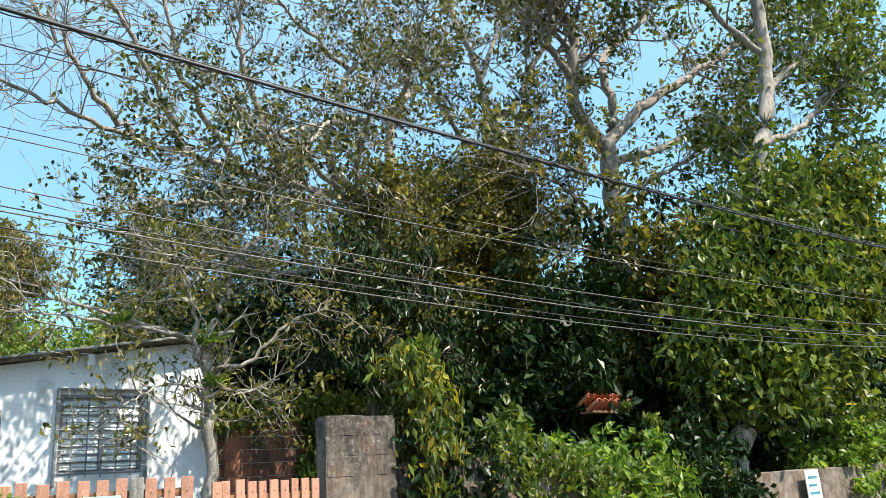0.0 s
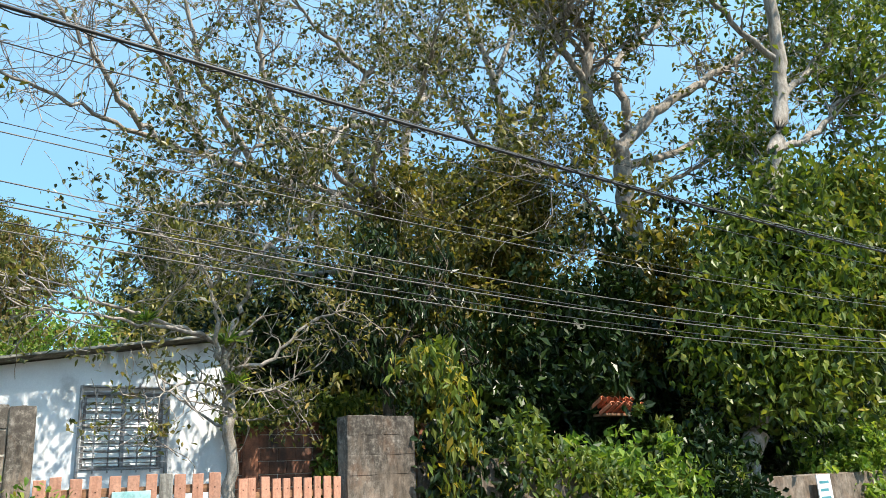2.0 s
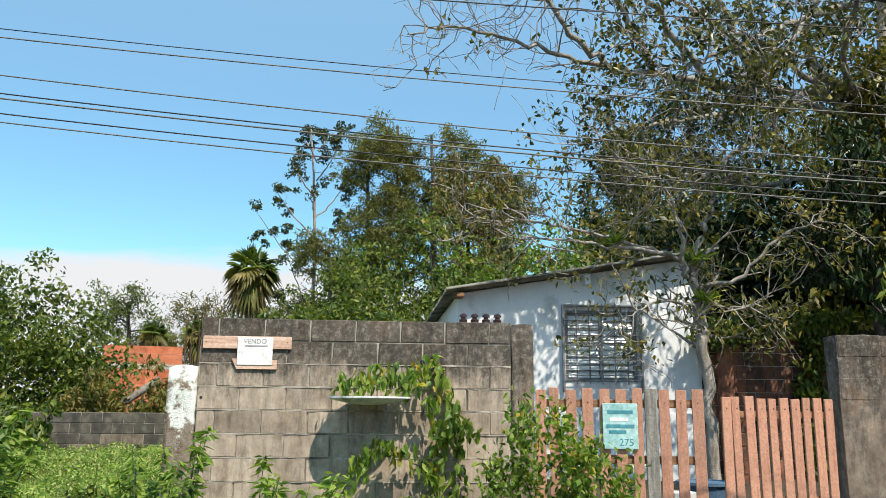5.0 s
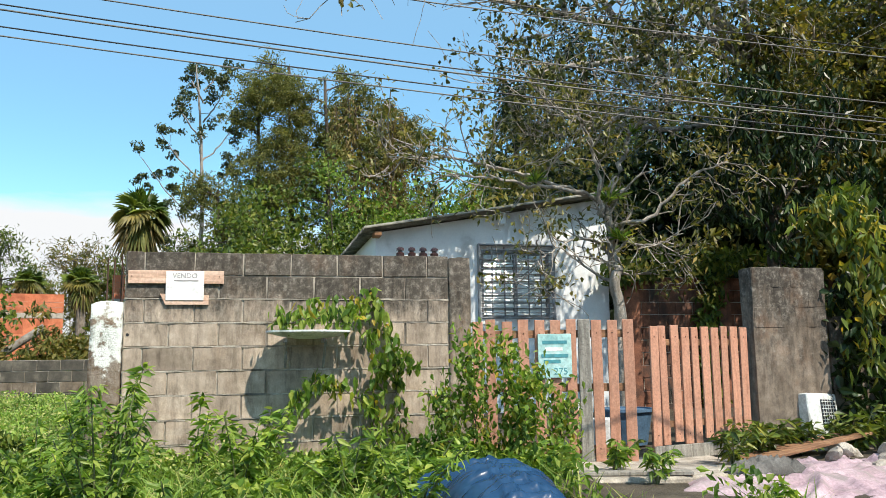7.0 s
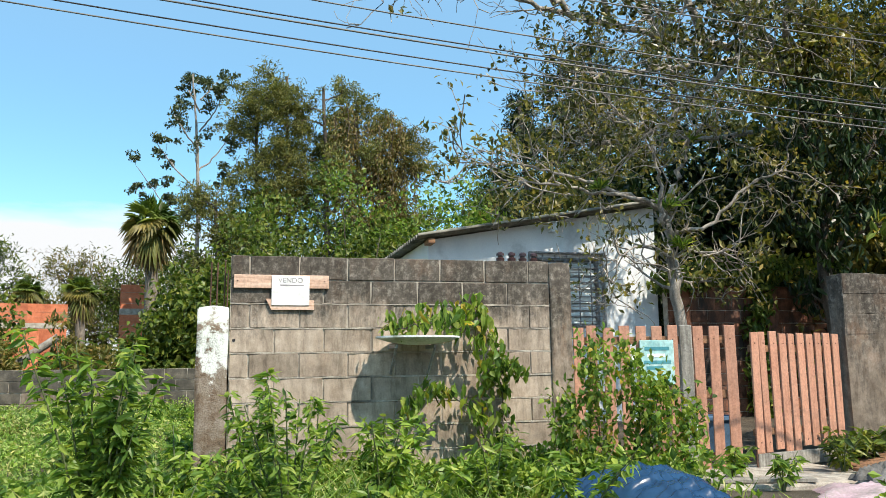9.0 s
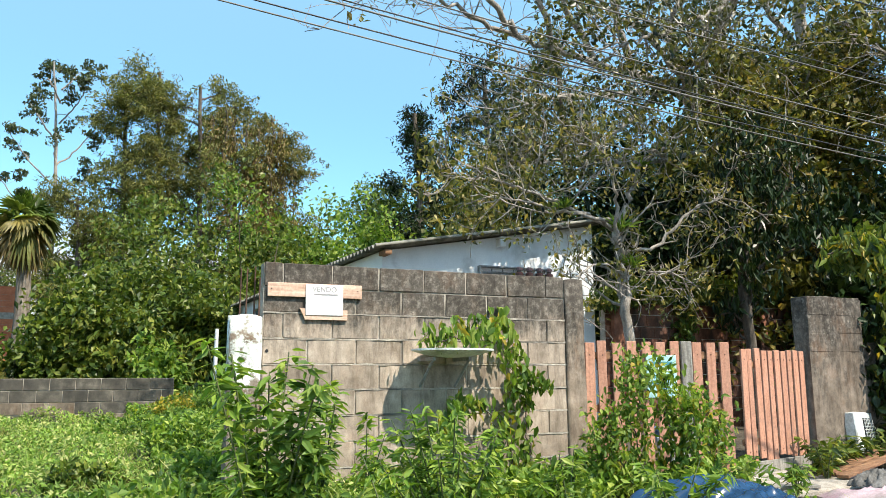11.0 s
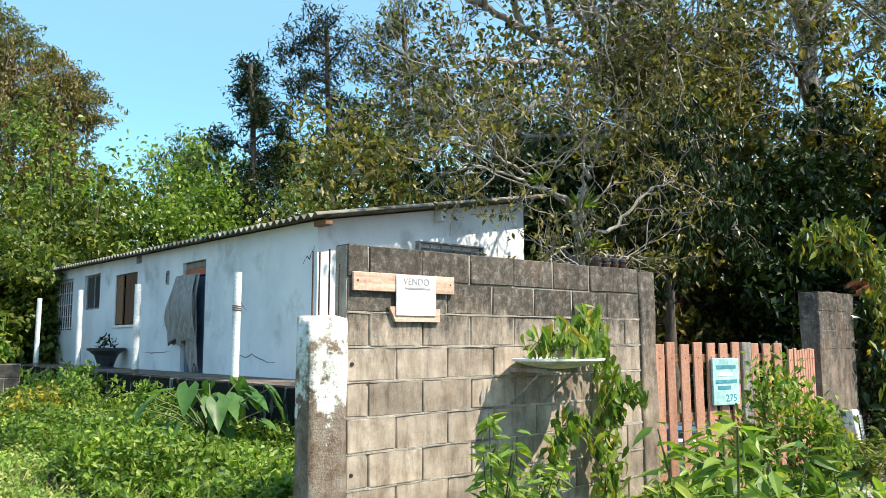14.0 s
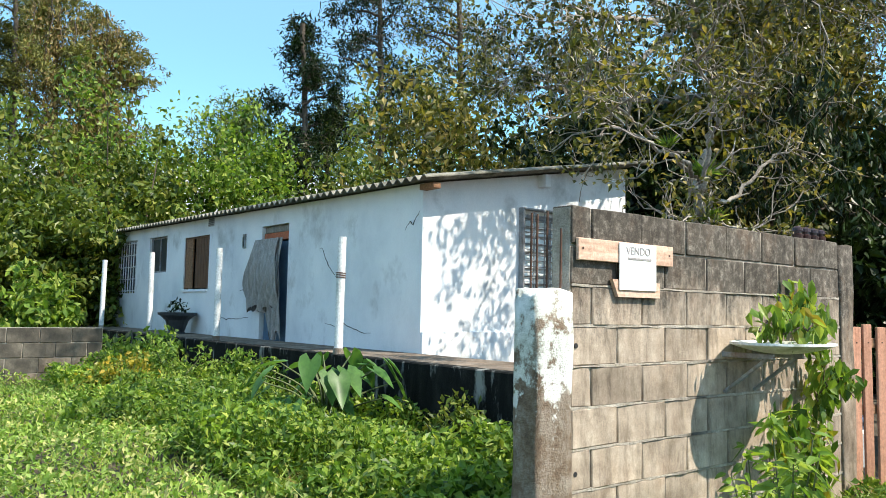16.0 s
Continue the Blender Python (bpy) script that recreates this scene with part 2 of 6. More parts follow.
# Near-black, drawn where openings and holes would show only shade.
DARK = surface("dark_interior", (0.012, 0.012, 0.014), (0.02, 0.02, 0.022), (0.03, 0.03, 0.03), 3, 20, 0.9, bump=0.0)
BLUE_DOOR = surface("blue_painted_door", (0.05, 0.10, 0.17), (0.08, 0.15, 0.24), (0.10, 0.19, 0.29), 3, 40, 0.6, bump=0.1)
CLOTH = surface("grey_worn_cloth", (0.20, 0.19, 0.18), (0.31, 0.295, 0.28), (0.42, 0.40, 0.38), 4, 70, 0.95, stretch=(6, 6, 0.7), bump=0.4)
PINK = surface("pink_cloth", (0.30, 0.20, 0.225), (0.40, 0.285, 0.315), (0.50, 0.38, 0.405), 3, 50, 0.9, stain=(0.22, 0.19, 0.175), stain_scale=4, bump=0.3)
TARP = surface("blue_plastic_tarp", (0.009, 0.033, 0.08), (0.013, 0.046, 0.108), (0.02, 0.064, 0.14), 3, 30, 0.27, bump=0.15, depth=0.008, grain=0.3)
RAG = surface("dirty_grey_rag", (0.05, 0.046, 0.042), (0.10, 0.094, 0.086), (0.17, 0.16, 0.15), 6, 70, 0.95, bump=0.4)
SOIL = surface("damp_soil", (0.035, 0.028, 0.018), (0.065, 0.05, 0.033), (0.11, 0.088, 0.06), 3, 40, 0.95, bump=0.8, depth=0.03)
PLASTIC_DARK = surface("dark_plastic", (0.02, 0.024, 0.028), (0.035, 0.04, 0.045), (0.055, 0.06, 0.065), 6, 40, 0.45, bump=0.05)
CERAMIC = surface("dark_red_ceramic", (0.02, 0.009, 0.009), (0.035, 0.014, 0.013), (0.06, 0.024, 0.02), 9, 60, 0.3, bump=0.05)
DISH = surface("white_fibreglass", (0.62, 0.64, 0.64), (0.74, 0.76, 0.76), (0.8, 0.82, 0.82), 4, 40, 0.45, stain=(0.32, 0.35, 0.28), stain_scale=4, bump=0.1)
CABLE = surface("black_cable", (0.015, 0.015, 0.016), (0.025, 0.025, 0.026), (0.04, 0.04, 0.04), 9, 60, 0.45, bump=0.0)
CABLE_PALE = surface("grey_cable", (0.09, 0.085, 0.075), (0.14, 0.13, 0.115), (0.2, 0.19, 0.17), 9, 60, 0.5, bump=0.0)
BARK = surface("pale_bark", (0.17, 0.145, 0.12), (0.31, 0.275, 0.235), (0.46, 0.42, 0.37), 5, 50, 0.95, stretch=(3, 3, 0.8), bump=0.7, depth=0.02)
BARK_MID = surface("brown_bark", (0.10, 0.08, 0.06), (0.19, 0.155, 0.12), (0.30, 0.255, 0.205), 5, 50, 0.95, stretch=(3, 3, 0.8), bump=0.7, depth=0.02)
BARK_DARK = surface("dark_bark", (0.05, 0.038, 0.028), (0.10, 0.078, 0.058), (0.16, 0.13, 0.10), 5, 50, 0.95, stretch=(3, 3, 0.8), bump=0.7, depth=0.02)
STEM = surface("green_stem", (0.05, 0.07, 0.02), (0.09, 0.115, 0.04), (0.14, 0.15, 0.06), 8, 60, 0.7, bump=0.2)
TEAL = surface("turquoise_painted_board", (0.22, 0.45, 0.45), (0.38, 0.60, 0.58), (0.55, 0.72, 0.70), 5, 30, 0.6, bump=0.05)
TEAL_INK = surface("blue_green_paint", (0.04, 0.20, 0.24), (0.06, 0.26, 0.30), (0.09, 0.32, 0.36), 6, 30, 0.6, bump=0.0)
APPLIANCE = surface("dirty_white_enamel", (0.55, 0.56, 0.53), (0.66, 0.67, 0.64), (0.74, 0.75, 0.73), 4, 40, 0.5, stain=(0.25, 0.24, 0.2), stain_scale=5, bump=0.1)

# Dark glossy leaf, lowered to near-black so its colour carries thicket shade.
LEAF_DARK = leaf_material("shade_toned_glossy_leaf", ((0.006, 0.014, 0.004), (0.013, 0.028, 0.007), (0.032, 0.056, 0.013)), 0.36, 0.08, 0.22)
LEAF_MID = leaf_material("mid_green_leaf", ((0.024, 0.045, 0.01), (0.07, 0.11, 0.018), (0.13, 0.175, 0.03), (0.20, 0.205, 0.045)), 0.42, 0.32)
LEAF_DRY = leaf_material("dry_olive_leaf", ((0.06, 0.07, 0.016), (0.11, 0.115, 0.028), (0.17, 0.15, 0.04), (0.24, 0.17, 0.06)), 0.5, 0.3)
LEAF_CANOPY = leaf_material("canopy_leaf", ((0.025, 0.034, 0.01), (0.07, 0.078, 0.018), (0.14, 0.14, 0.032), (0.20, 0.175, 0.042), (0.32, 0.24, 0.09)), 0.45, 0.34, 0.4)
LEAF_LOOSE = leaf_material("blue_dark_leaf", ((0.02, 0.028, 0.012), (0.052, 0.062, 0.02), (0.12, 0.122, 0.034), (0.23, 0.19, 0.06)), 0.36, 0.28, 0.4)
LEAF_BRIGHT = leaf_material("sunlit_green_leaf", ((0.034, 0.075, 0.014), (0.11, 0.195, 0.032), (0.195, 0.285, 0.05), (0.32, 0.37, 0.09)), 0.42, 0.42)
LEAF_YELLOW = leaf_material("yellowing_leaf", ((0.10, 0.14, 0.025), (0.20, 0.20, 0.03), (0.34, 0.27, 0.035), (0.42, 0.30, 0.05)), 0.45, 0.35)
LEAF_PINE = leaf_material("pine_needles", ((0.07, 0.08, 0.024), (0.145, 0.155, 0.045), (0.235, 0.22, 0.075)), 0.6, 0.3, 0.3)
LEAF_TARO = leaf_material("blue_green_broad_leaf", ((0.05, 0.13, 0.03), (0.085, 0.18, 0.045), (0.12, 0.23, 0.06)), 0.4, 0.32)
LEAF_GUM = leaf_material("grey_green_gum_leaf", ((0.03, 0.045, 0.022), (0.06, 0.08, 0.035), (0.10, 0.12, 0.05)), 0.55, 0.15, 0.3)
LEAF_VINE = leaf_material("dry_creeper_leaf", ((0.10, 0.075, 0.03), (0.18, 0.125, 0.05), (0.24, 0.18, 0.08), (0.16, 0.17, 0.05)), 0.6, 0.25, 0.3)
GRASS = leaf_material("meadow_green", ((0.07, 0.125, 0.024), (0.175, 0.285, 0.052), (0.27, 0.375, 0.088), (0.50, 0.46, 0.22)), 0.5, 0.38)


def pillar_material():
    """Rough concrete whose coat of whitewash has worn off from below."""
    m, n, l, b = material("worn_painted_concrete", 0.93)
    big, small, blotch = noise_tex(n, l, 9, 8, None, 0.75), noise_tex(n, l, 45, 6, None, 0.75), noise_tex(n, l, 7, 8, None, 0.7)
    bare = ramp(n, ((0.3, (0.07, 0.052, 0.038)), (0.44, (0.17, 0.115, 0.075)), (0.56, (0.26, 0.21, 0.165)), (0.72, (0.38, 0.33, 0.27))))
    paint = ramp(n, ((0.40, (0.42, 0.45, 0.39)), (0.56, (0.78, 0.78, 0.74))))
    l.new(big.outputs["Fac"], bare.inputs[0]), l.new(blotch.outputs["Fac"], paint.inputs[0])
    g, sp, at = n.new("ShaderNodeNewGeometry"), n.new("ShaderNodeSeparateXYZ"), n.new("ShaderNodeMapRange")
    l.new(g.outputs["Position"], sp.inputs[0]), l.new(sp.outputs["Z"], at.inputs[0])
    at.inputs[1].default_value, at.inputs[2].default_value, at.inputs[3].default_value, at.inputs[4].default_value = 0.1, 0.95, -0.22, 0.14
    add2, step = n.new("ShaderNodeMath"), n.new("ShaderNodeMapRange")
    l.new(at.outputs[0], add2.inputs[0]), l.new(blotch.outputs["Fac"], add2.inputs[1])
    step.inputs[1].default_value, step.inputs[2].default_value = 0.54, 0.6
    l.new(add2.outputs[0], step.inputs[0])
    l.new(mixed(n, l, step.outputs[0], bare.outputs[0], paint.outputs[0]), b.inputs["Base Color"])
    relief(n, l, b, small.outputs["Fac"], 0.8, 0.02)
    return m


PILLAR = pillar_material()

GLASS, gn, gl, gb = material("louvre_glass", 0.08)
gb.inputs["Base Color"].default_value = (0.82, 0.86, 0.85, 1)
gb.inputs["Specular IOR Level"].default_value = 0.7
relief(gn, gl, gb, noise_tex(gn, gl, 14, 3).outputs["Fac"], 0.08, 0.01)


# ---- mesh helpers ----
def mesh_object(name, verts, faces, mat, parent=None, label="", smooth=False):
    verts, faces = np.asarray(verts, np.float32), np.asarray(faces, np.int32)
    me = bpy.data.meshes.new(name)
    k = faces.shape[1]
    me.vertices.add(len(verts)), me.loops.add(faces.size), me.polygons.add(len(faces))
    me.vertices.foreach_set("co", verts.ravel())
    me.loops.foreach_set("vertex_index", faces.ravel())
    me.polygons.foreach_set("loop_start", np.arange(0, faces.size, k, dtype=np.int32))
    me.polygons.foreach_set("use_smooth", np.full(len(faces), smooth))
    me.update(calc_edges=True)
    me.materials.append(mat)
    ob = new(name, me)
    ob.parent = parent
    if label:
        tagged(ob, label)
    return ob


def part(name, bm, mat, parent=None, label="", smooth=False):
    """Links a bmesh as one mesh object, under a thing or a part."""
    me = bpy.data.meshes.new(name)
    for f in bm.faces:
        f.smooth = smooth
    bm.to_mesh(me)
    bm.free()
    me.materials.append(mat)
    ob = new(name, me)
    ob.parent = parent
    if label:
        tagged(ob, label)
    return ob


def thing(name, at, label, category, group="", kind=""):
    ob = new(name)
    ob.location = at
    ob.empty_display_size = 0.1
    return tagged(ob, label, category, group, kind)


def box(lo, hi, bevel=0.0, bm=None, rot=None, jitter=0.0, rng=None):
    """A box from corner to corner, its edges rounded off, in bm or in a new bmesh."""
    bm = bm or bmesh.new()
    lo, hi = Vector(lo), Vector(hi)
    one = bmesh.ops.create_cube(bm, size=1)["verts"]
    mid, size = (lo + hi) / 2, hi - lo
    for v in one:
        v.co = Vector((v.co.x * size.x, v.co.y * size.y, v.co.z * size.z))
        if jitter:
            v.co += Vector([rng.uniform(-jitter, jitter) for _ in range(3)])
        v.co = (rot @ v.co if rot else v.co) + mid
    if bevel:
        es = list({e for v in one for e in v.link_edges})
        bmesh.ops.bevel(bm, geom=es, offset=bevel, segments=1, affect="EDGES")
    return bm


def rod(a, b, r, bm=None, sides=8, r2=None):
    bm = bm or bmesh.new()
    a, b = Vector(a), Vector(b)
    m = Matrix.Translation((a + b) / 2) @ (b - a).to_track_quat("Z", "Y").to_matrix().to_4x4()
    bmesh.ops.create_cone(bm, cap_ends=True, segments=sides, radius1=r, radius2=r if r2 is None else r2, depth=(b - a).length, matrix=m)
    return bm


def tubes(lines, sides=6):
    """Tapered tubes along polylines: a list of (points, radii)."""
    vs, fs, base = [], [], 0
    ang = np.linspace(0, 2 * np.pi, sides, endpoint=False)
    for pts, rad in lines:
        pts, rad = np.asarray(pts, float), np.asarray(rad, float)
        d = np.gradient(pts, axis=0)
        d /= np.linalg.norm(d, axis=1, keepdims=True) + 1e-9
        ref = np.where(np.abs(d[:, 2:3]) > 0.9, [[1.0, 0, 0]], [[0, 0, 1.0]])
        u = np.cross(d, ref)
        u /= np.linalg.norm(u, axis=1, keepdims=True) + 1e-9
        w = np.cross(d, u)
        ring = pts[:, None] + rad[:, None, None] * (np.cos(ang)[None, :, None] * u[:, None] + np.sin(ang)[None, :, None] * w[:, None])
        n = len(pts)
        vs.append(ring.reshape(-1, 3))
        i = np.arange(n - 1)[:, None] * sides
        j = np.arange(sides)[None]
        k = (j + 1) % sides
        fs.append(np.stack([i + j, i + k, i + sides + k, i + sides + j], -1).reshape(-1, 4) + base)
        base += n * sides
    return np.concatenate(vs), np.concatenate(fs)


def unit(v):
    return v / (np.linalg.norm(v, axis=-1, keepdims=True) + 1e-9)


def leaf_mesh(rng, centres, length, width, droop=0.3, fold=0.25, up=0.5, spread=0.35, heading=None):
    """Folded pointed leaves, one at each centre."""
    n = len(centres)
    d = rng.normal(size=(n, 3))
    d[:, 2] -= droop * 2
    if heading is not None:
        d = d * 0.5 + heading
    d = unit(d)
    nr = rng.normal(size=(n, 3)) + np.array([0, 0, up * 3])
    side = unit(np.cross(d, nr))
    nr = np.cross(side, d)
    L = (length * rng.uniform(1 - spread, 1 + spread, n))[:, None]
    W = (width * rng.uniform(1 - spread, 1 + spread, n))[:, None] / 2
    a = centres - d * L * 0.5
    mid = centres - d * L * 0.08
    verts = np.stack([a, mid + side * W + nr * W * fold, centres + d * L * 0.5 - nr * L * 0.08, mid - side * W + nr * W * fold], 1).reshape(-1, 3)
    i = np.arange(n)[:, None] * 4
    faces = np.concatenate([i + np.array([[0, 1, 2]]), i + np.array([[0, 2, 3]])], 0)
    return verts, faces


def broad_leaf_mesh(rng, centres, length, width, droop=0.3, fold=0.25, up=0.5, spread=0.35, heading=None):
    """Leaves seen from near by: rounded in outline, bent along the midrib."""
    n = len(centres)
    d = rng.normal(size=(n, 3))
    d[:, 2] -= droop * 2
    if heading is not None:
        d = d * 0.5 + heading
    d = unit(d)
    nr = rng.normal(size=(n, 3)) + np.array([0, 0, up * 3])
    side = unit(np.cross(d, nr))
    nr = np.cross(side, d)
    L = (length * rng.uniform(1 - spread, 1 + spread, n))[:, None]
    W = (width * rng.uniform(1 - spread, 1 + spread, n))[:, None] / 2
    bend = rng.uniform(0.0, 0.28, n)[:, None]
    mid = [centres + d * L * (k - 0.5) - nr * L * bend * k * k for k in (0.0, 0.3, 0.65, 1.0)]
    lift = nr * W * fold
    verts = np.stack([mid[0], mid[1], mid[2], mid[3], mid[1] + side * W + lift, mid[2] + side * W * 0.72 + lift, mid[1] - side * W + lift, mid[2] - side * W * 0.72 + lift], 1).reshape(-1, 3)
    i = np.arange(n)[:, None] * 8
    tris = ((0, 4, 1), (4, 5, 2), (4, 2, 1), (5, 3, 2), (0, 1, 6), (6, 2, 7), (6, 1, 2), (7, 2, 3))
    return verts, np.concatenate([i + np.array([t]) for t in tris])


def blobs(rng, centres, radii, per, flat=0.8):
    """Points scattered round centres, thicker towards the outside of each clump."""
    c = np.repeat(np.asarray(centres, float), per, 0)
    r = np.repeat(np.broadcast_to(np.asarray(radii, float), (len(centres),)), per)
    d = unit(rng.normal(size=c.shape)) * (rng.uniform(0.05, 1, len(c)) ** 0.45 * r)[:, None]
    d[:, 2] *= flat
    return c + d


def wander(rng, start, direction, length, steps, bend=0.25, lift=0.0):
    """A crooked line."""
    p, d = np.array(start, float), unit(np.array(direction, float))
    pts = [p.copy()]
    for _ in range(steps):
        d = unit(d + rng.normal(size=3) * bend + np.array([0, 0, lift]))
        p = p + d * length / steps
        pts.append(p.copy())
    return np.array(pts), d


def smooth_line(points, steps=6):
    """A rounded line through points."""
    p = np.array(points, float)
    q = np.vstack([2 * p[0] - p[1], p, 2 * p[-1] - p[-2]])
    out = []
    for i in range(1, len(q) - 2):
        for t in np.linspace(0, 1, steps, endpoint=False):
            a, b, c, d = q[i - 1], q[i], q[i + 1], q[i + 2]
            out.append(0.5 * (2 * b + (c - a) * t + (2 * a - 5 * b + 4 * c - d) * t ** 2 + (3 * b - a - 3 * c + d) * t ** 3))
    return np.array(out + [p[-1]])


def tree(name, at, label, limbs, rng, twigs=6, twig_length=1.4, forks=2, leaves=30, clump=0.45, leaf=(0.12, 0.05), mats=None, category="tree",
         bare=0.0, lift=0.05, group="", droop=0.3, flat=0.8, upper=0.35):
    """A tree: limbs are (points, thick radius, thin radius) from the base; twigs fork from their outer part and carry the leaves."""
    bark, foliage = mats
    root = thing(name, at, label, category, group)
    at = np.array(at, float)
    lines, sizes, tips = [], [], []
    for i, (pts, r0, r1) in enumerate(limbs):
        line = smooth_line(pts)
        line[1:-1] += rng.normal(size=line[1:-1].shape) * min(r0, 0.06) * 0.5
        lines.append((line, np.linspace(r0, r1, len(line)))), sizes.append(1)
        if r1 > 0.10:
            continue
        n = len(line)
        for _ in range(twigs):
            k = int(n * (upper + (1 - upper) * rng.random() ** 0.7)) - 1
            k = max(1, min(n - 1, k))
            out = unit(line[k] - line[k - 1]) * 0.8 + rng.normal(size=3) * 0.8
            length = twig_length * rng.uniform(0.5, 1.2)
            tw, d = wander(rng, line[k], out, length, 5, 0.3, lift)
            rt = max(0.012, (r0 + (r1 - r0) * k / n) * 0.4)
            lines.append((tw, np.linspace(rt, 0.008, 6))), sizes.append(0)
            tips.append(tw[-1])
            for _ in range(forks):
                s = tw[rng.integers(2, 5)]
                t2, _d = wander(rng, s, d + rng.normal(size=3) * 0.9, length * rng.uniform(0.4, 0.8), 4, 0.35, lift)
                lines.append((t2, np.linspace(rt * 0.5, 0.005, 5))), sizes.append(0)
                tips.append(t2[-1]), tips.append(t2[2])
    v, f = tubes(lines[:1], 10)
    mesh_object("trunk", v - at, f, bark, root, smooth=True)
    for one, size in zip(lines[1:], sizes[1:]):
        if size:
            v, f = tubes([one], 7)
            mesh_object("limb", v - at, f, bark, root, smooth=True)
    fine = [one for one, size in zip(lines, sizes) if not size]
    if fine:
        v, f = tubes(fine, 3)
        tagged(mesh_object("twig_mass", v - at, f, bark, root, smooth=True), kind="stuff")
    tips = np.array(tips)
    tips = tips[rng.random(len(tips)) >= bare]
    if leaves and len(tips):
        c = blobs(rng, tips, clump * rng.uniform(0.6, 1.3, len(tips)), leaves, flat)
        v, f = leaf_mesh(rng, c, *leaf, droop=droop)
        mesh_object("crown", v - at, f, foliage, root)
    return root


def bush(name, at, label, size, rng, n, leaf, mat, clumps=40, stems=10, category="shrub", stem_mat=None, group="", lean=(0, 0), clump=0.3, ragged=0.25):
    """A shrub: stems from the base and clumps of leaves in an uneven dome."""
    root = thing(name, at, label, category, group)
    sx, sy, sz = size
    d = unit(rng.normal(size=(clumps, 3)))
    d[:, 2] = np.abs(d[:, 2])
    rr = rng.uniform(0.45, 1.0, clumps)[:, None] * (1 + rng.normal(size=(clumps, 1)) * ragged * 0.5)
    c = d * rr * np.array([sx, sy, sz * 0.92])
    c[:, 2] = np.abs(c[:, 2]) + 0.05
    c[:, :2] += np.array(lean) * c[:, 2:3] / sz
    lines = []
    for k in rng.choice(clumps, min(stems, clumps), replace=False):
        e = c[k]
        b = np.array([rng.normal() * 0.15 * sx, rng.normal() * 0.15 * sy, -0.05])
        lines.append((smooth_line([b, b * 0.4 + e * 0.5 + rng.normal(size=3) * 0.06 * sz, e], 4), np.linspace(0.012 + 0.008 * sz, 0.004, 9)))
    v, f = tubes(lines, 5)
    mesh_object("stem", v, f, stem_mat or STEM, root, smooth=True)
    p = blobs(rng, c, clump * min(size) * rng.uniform(0.7, 1.4, clumps), max(1, n // clumps), 0.8)
    p[:, 2] = np.abs(p[:, 2])
    v, f = leaf_mesh(rng, p, *leaf)
    mesh_object("foliage", v, f, mat, root)
    return root


# ---- ground ----
def ground_height(x, y):
    x, y = np.asarray(x, float), np.asarray(y, float)
    drop = np.clip((-2.3 - y) / 3.2, 0, 1)
    rise = np.clip((y - 1.0) / 8.0, 0, 1) * 0.22
    bumps = 0.03 * np.sin(x * 1.7 + 0.6 * y) * np.cos(y * 1.3 - 0.4 * x)
    return -0.22 - 0.42 * drop * drop * (3 - 2 * drop) + rise + bumps


def axis(edges):
    return np.concatenate([np.linspace(a, b, n, endpoint=False) for a, b, n in edges] + [[edges[-1][1]]])


gx, gy = axis([(-900, -60, 10), (-60, -14, 12), (-14, 18, 100), (18, 60, 12), (60, 900, 10)]), axis([(-900, -30, 10), (-30, -9, 8), (-9, 18, 90), (18, 70, 12), (70, 900, 10)])
GX, GY = np.meshgrid(gx, gy)
cols, rows = len(gx), len(gy)
idx = (np.arange(rows - 1)[:, None] * cols + np.arange(cols - 1)[None]).reshape(-1, 1)
ground = mesh_object("ground", np.stack([GX.ravel(), GY.ravel(), ground_height(GX, GY).ravel()], 1),
                     idx + np.array([[0, 1, cols + 1, cols]]), SOIL, smooth=True)
tagged(ground, "dark damp soil under weeds and grass", "ground", kind="structure")

# ---- front block wall ----
rng_py = random.Random(4)
COURSE, TOP, WALL_Y = 0.2, 1.65, 0.14
front_wall = tagged(part("wall_front", box((0.31, 0.011, -0.4), (3.06, WALL_Y - 0.011, TOP - 0.012)), MORTAR),
                    "unplastered grey concrete block wall with dark mouldy top", "wall", kind="structure")
left_pillar = thing("pillar", (0.17, 0.07, -0.4), "low concrete pillar with peeling whitewash and bare rebar on top", "pillar")


def rough_column(lo, hi, rng, wob=0.016, step=0.12):
    """A column cast by hand: uneven faces, worn rounded top."""
    bm = box(lo, hi)
    bmesh.ops.subdivide_edges(bm, edges=bm.edges[:], cuts=5, use_grid_fill=True)
    for v in bm.verts:
        q = noise.noise_vector(v.co * 5.0)
        v.co += q * wob
        if v.co.z > hi[2] - 0.06:
            v.co.z -= 0.05 * max(0, noise.noise(v.co * 9)) + 0.02 * abs(v.co.x - (lo[0] + hi[0]) / 2) / (hi[0] - lo[0])
    return bm


part("shaft", rough_column((-0.108, -0.09, 0), (0.135, 0.07, 1.63), rng_py, 0.013), PILLAR, left_pillar, smooth=True)
for dx, dy, h in ((-0.02, 0.05, 2.0), (0.03, 0.06, 2.0), (0.09, 0.05, 2.02), (0.115, -0.02, 1.93)):
    part("rebar", rod((dx, dy, 1.5), (dx + 0.004, dy, h), 0.006, sides=6), RUST, left_pillar, "rusty steel bar")
right_pillar = tagged(part("pillar", rough_column((3.06, -0.008, -0.4), (3.26, WALL_Y + 0.01, TOP - 0.01), rng_py), PILLAR_BLOCK, smooth=True),
                      "rough grey concrete pillar at the end of the block wall", "pillar")

# ---- house shell ----
HX, HY, HX2, HY2, FLOOR = 3.08, 4.94, 6.86, 17.4, 0.54


def eave(x, y):
    return 2.66 + 0.0146 * (y - 5) + 0.172 * (x - HX)


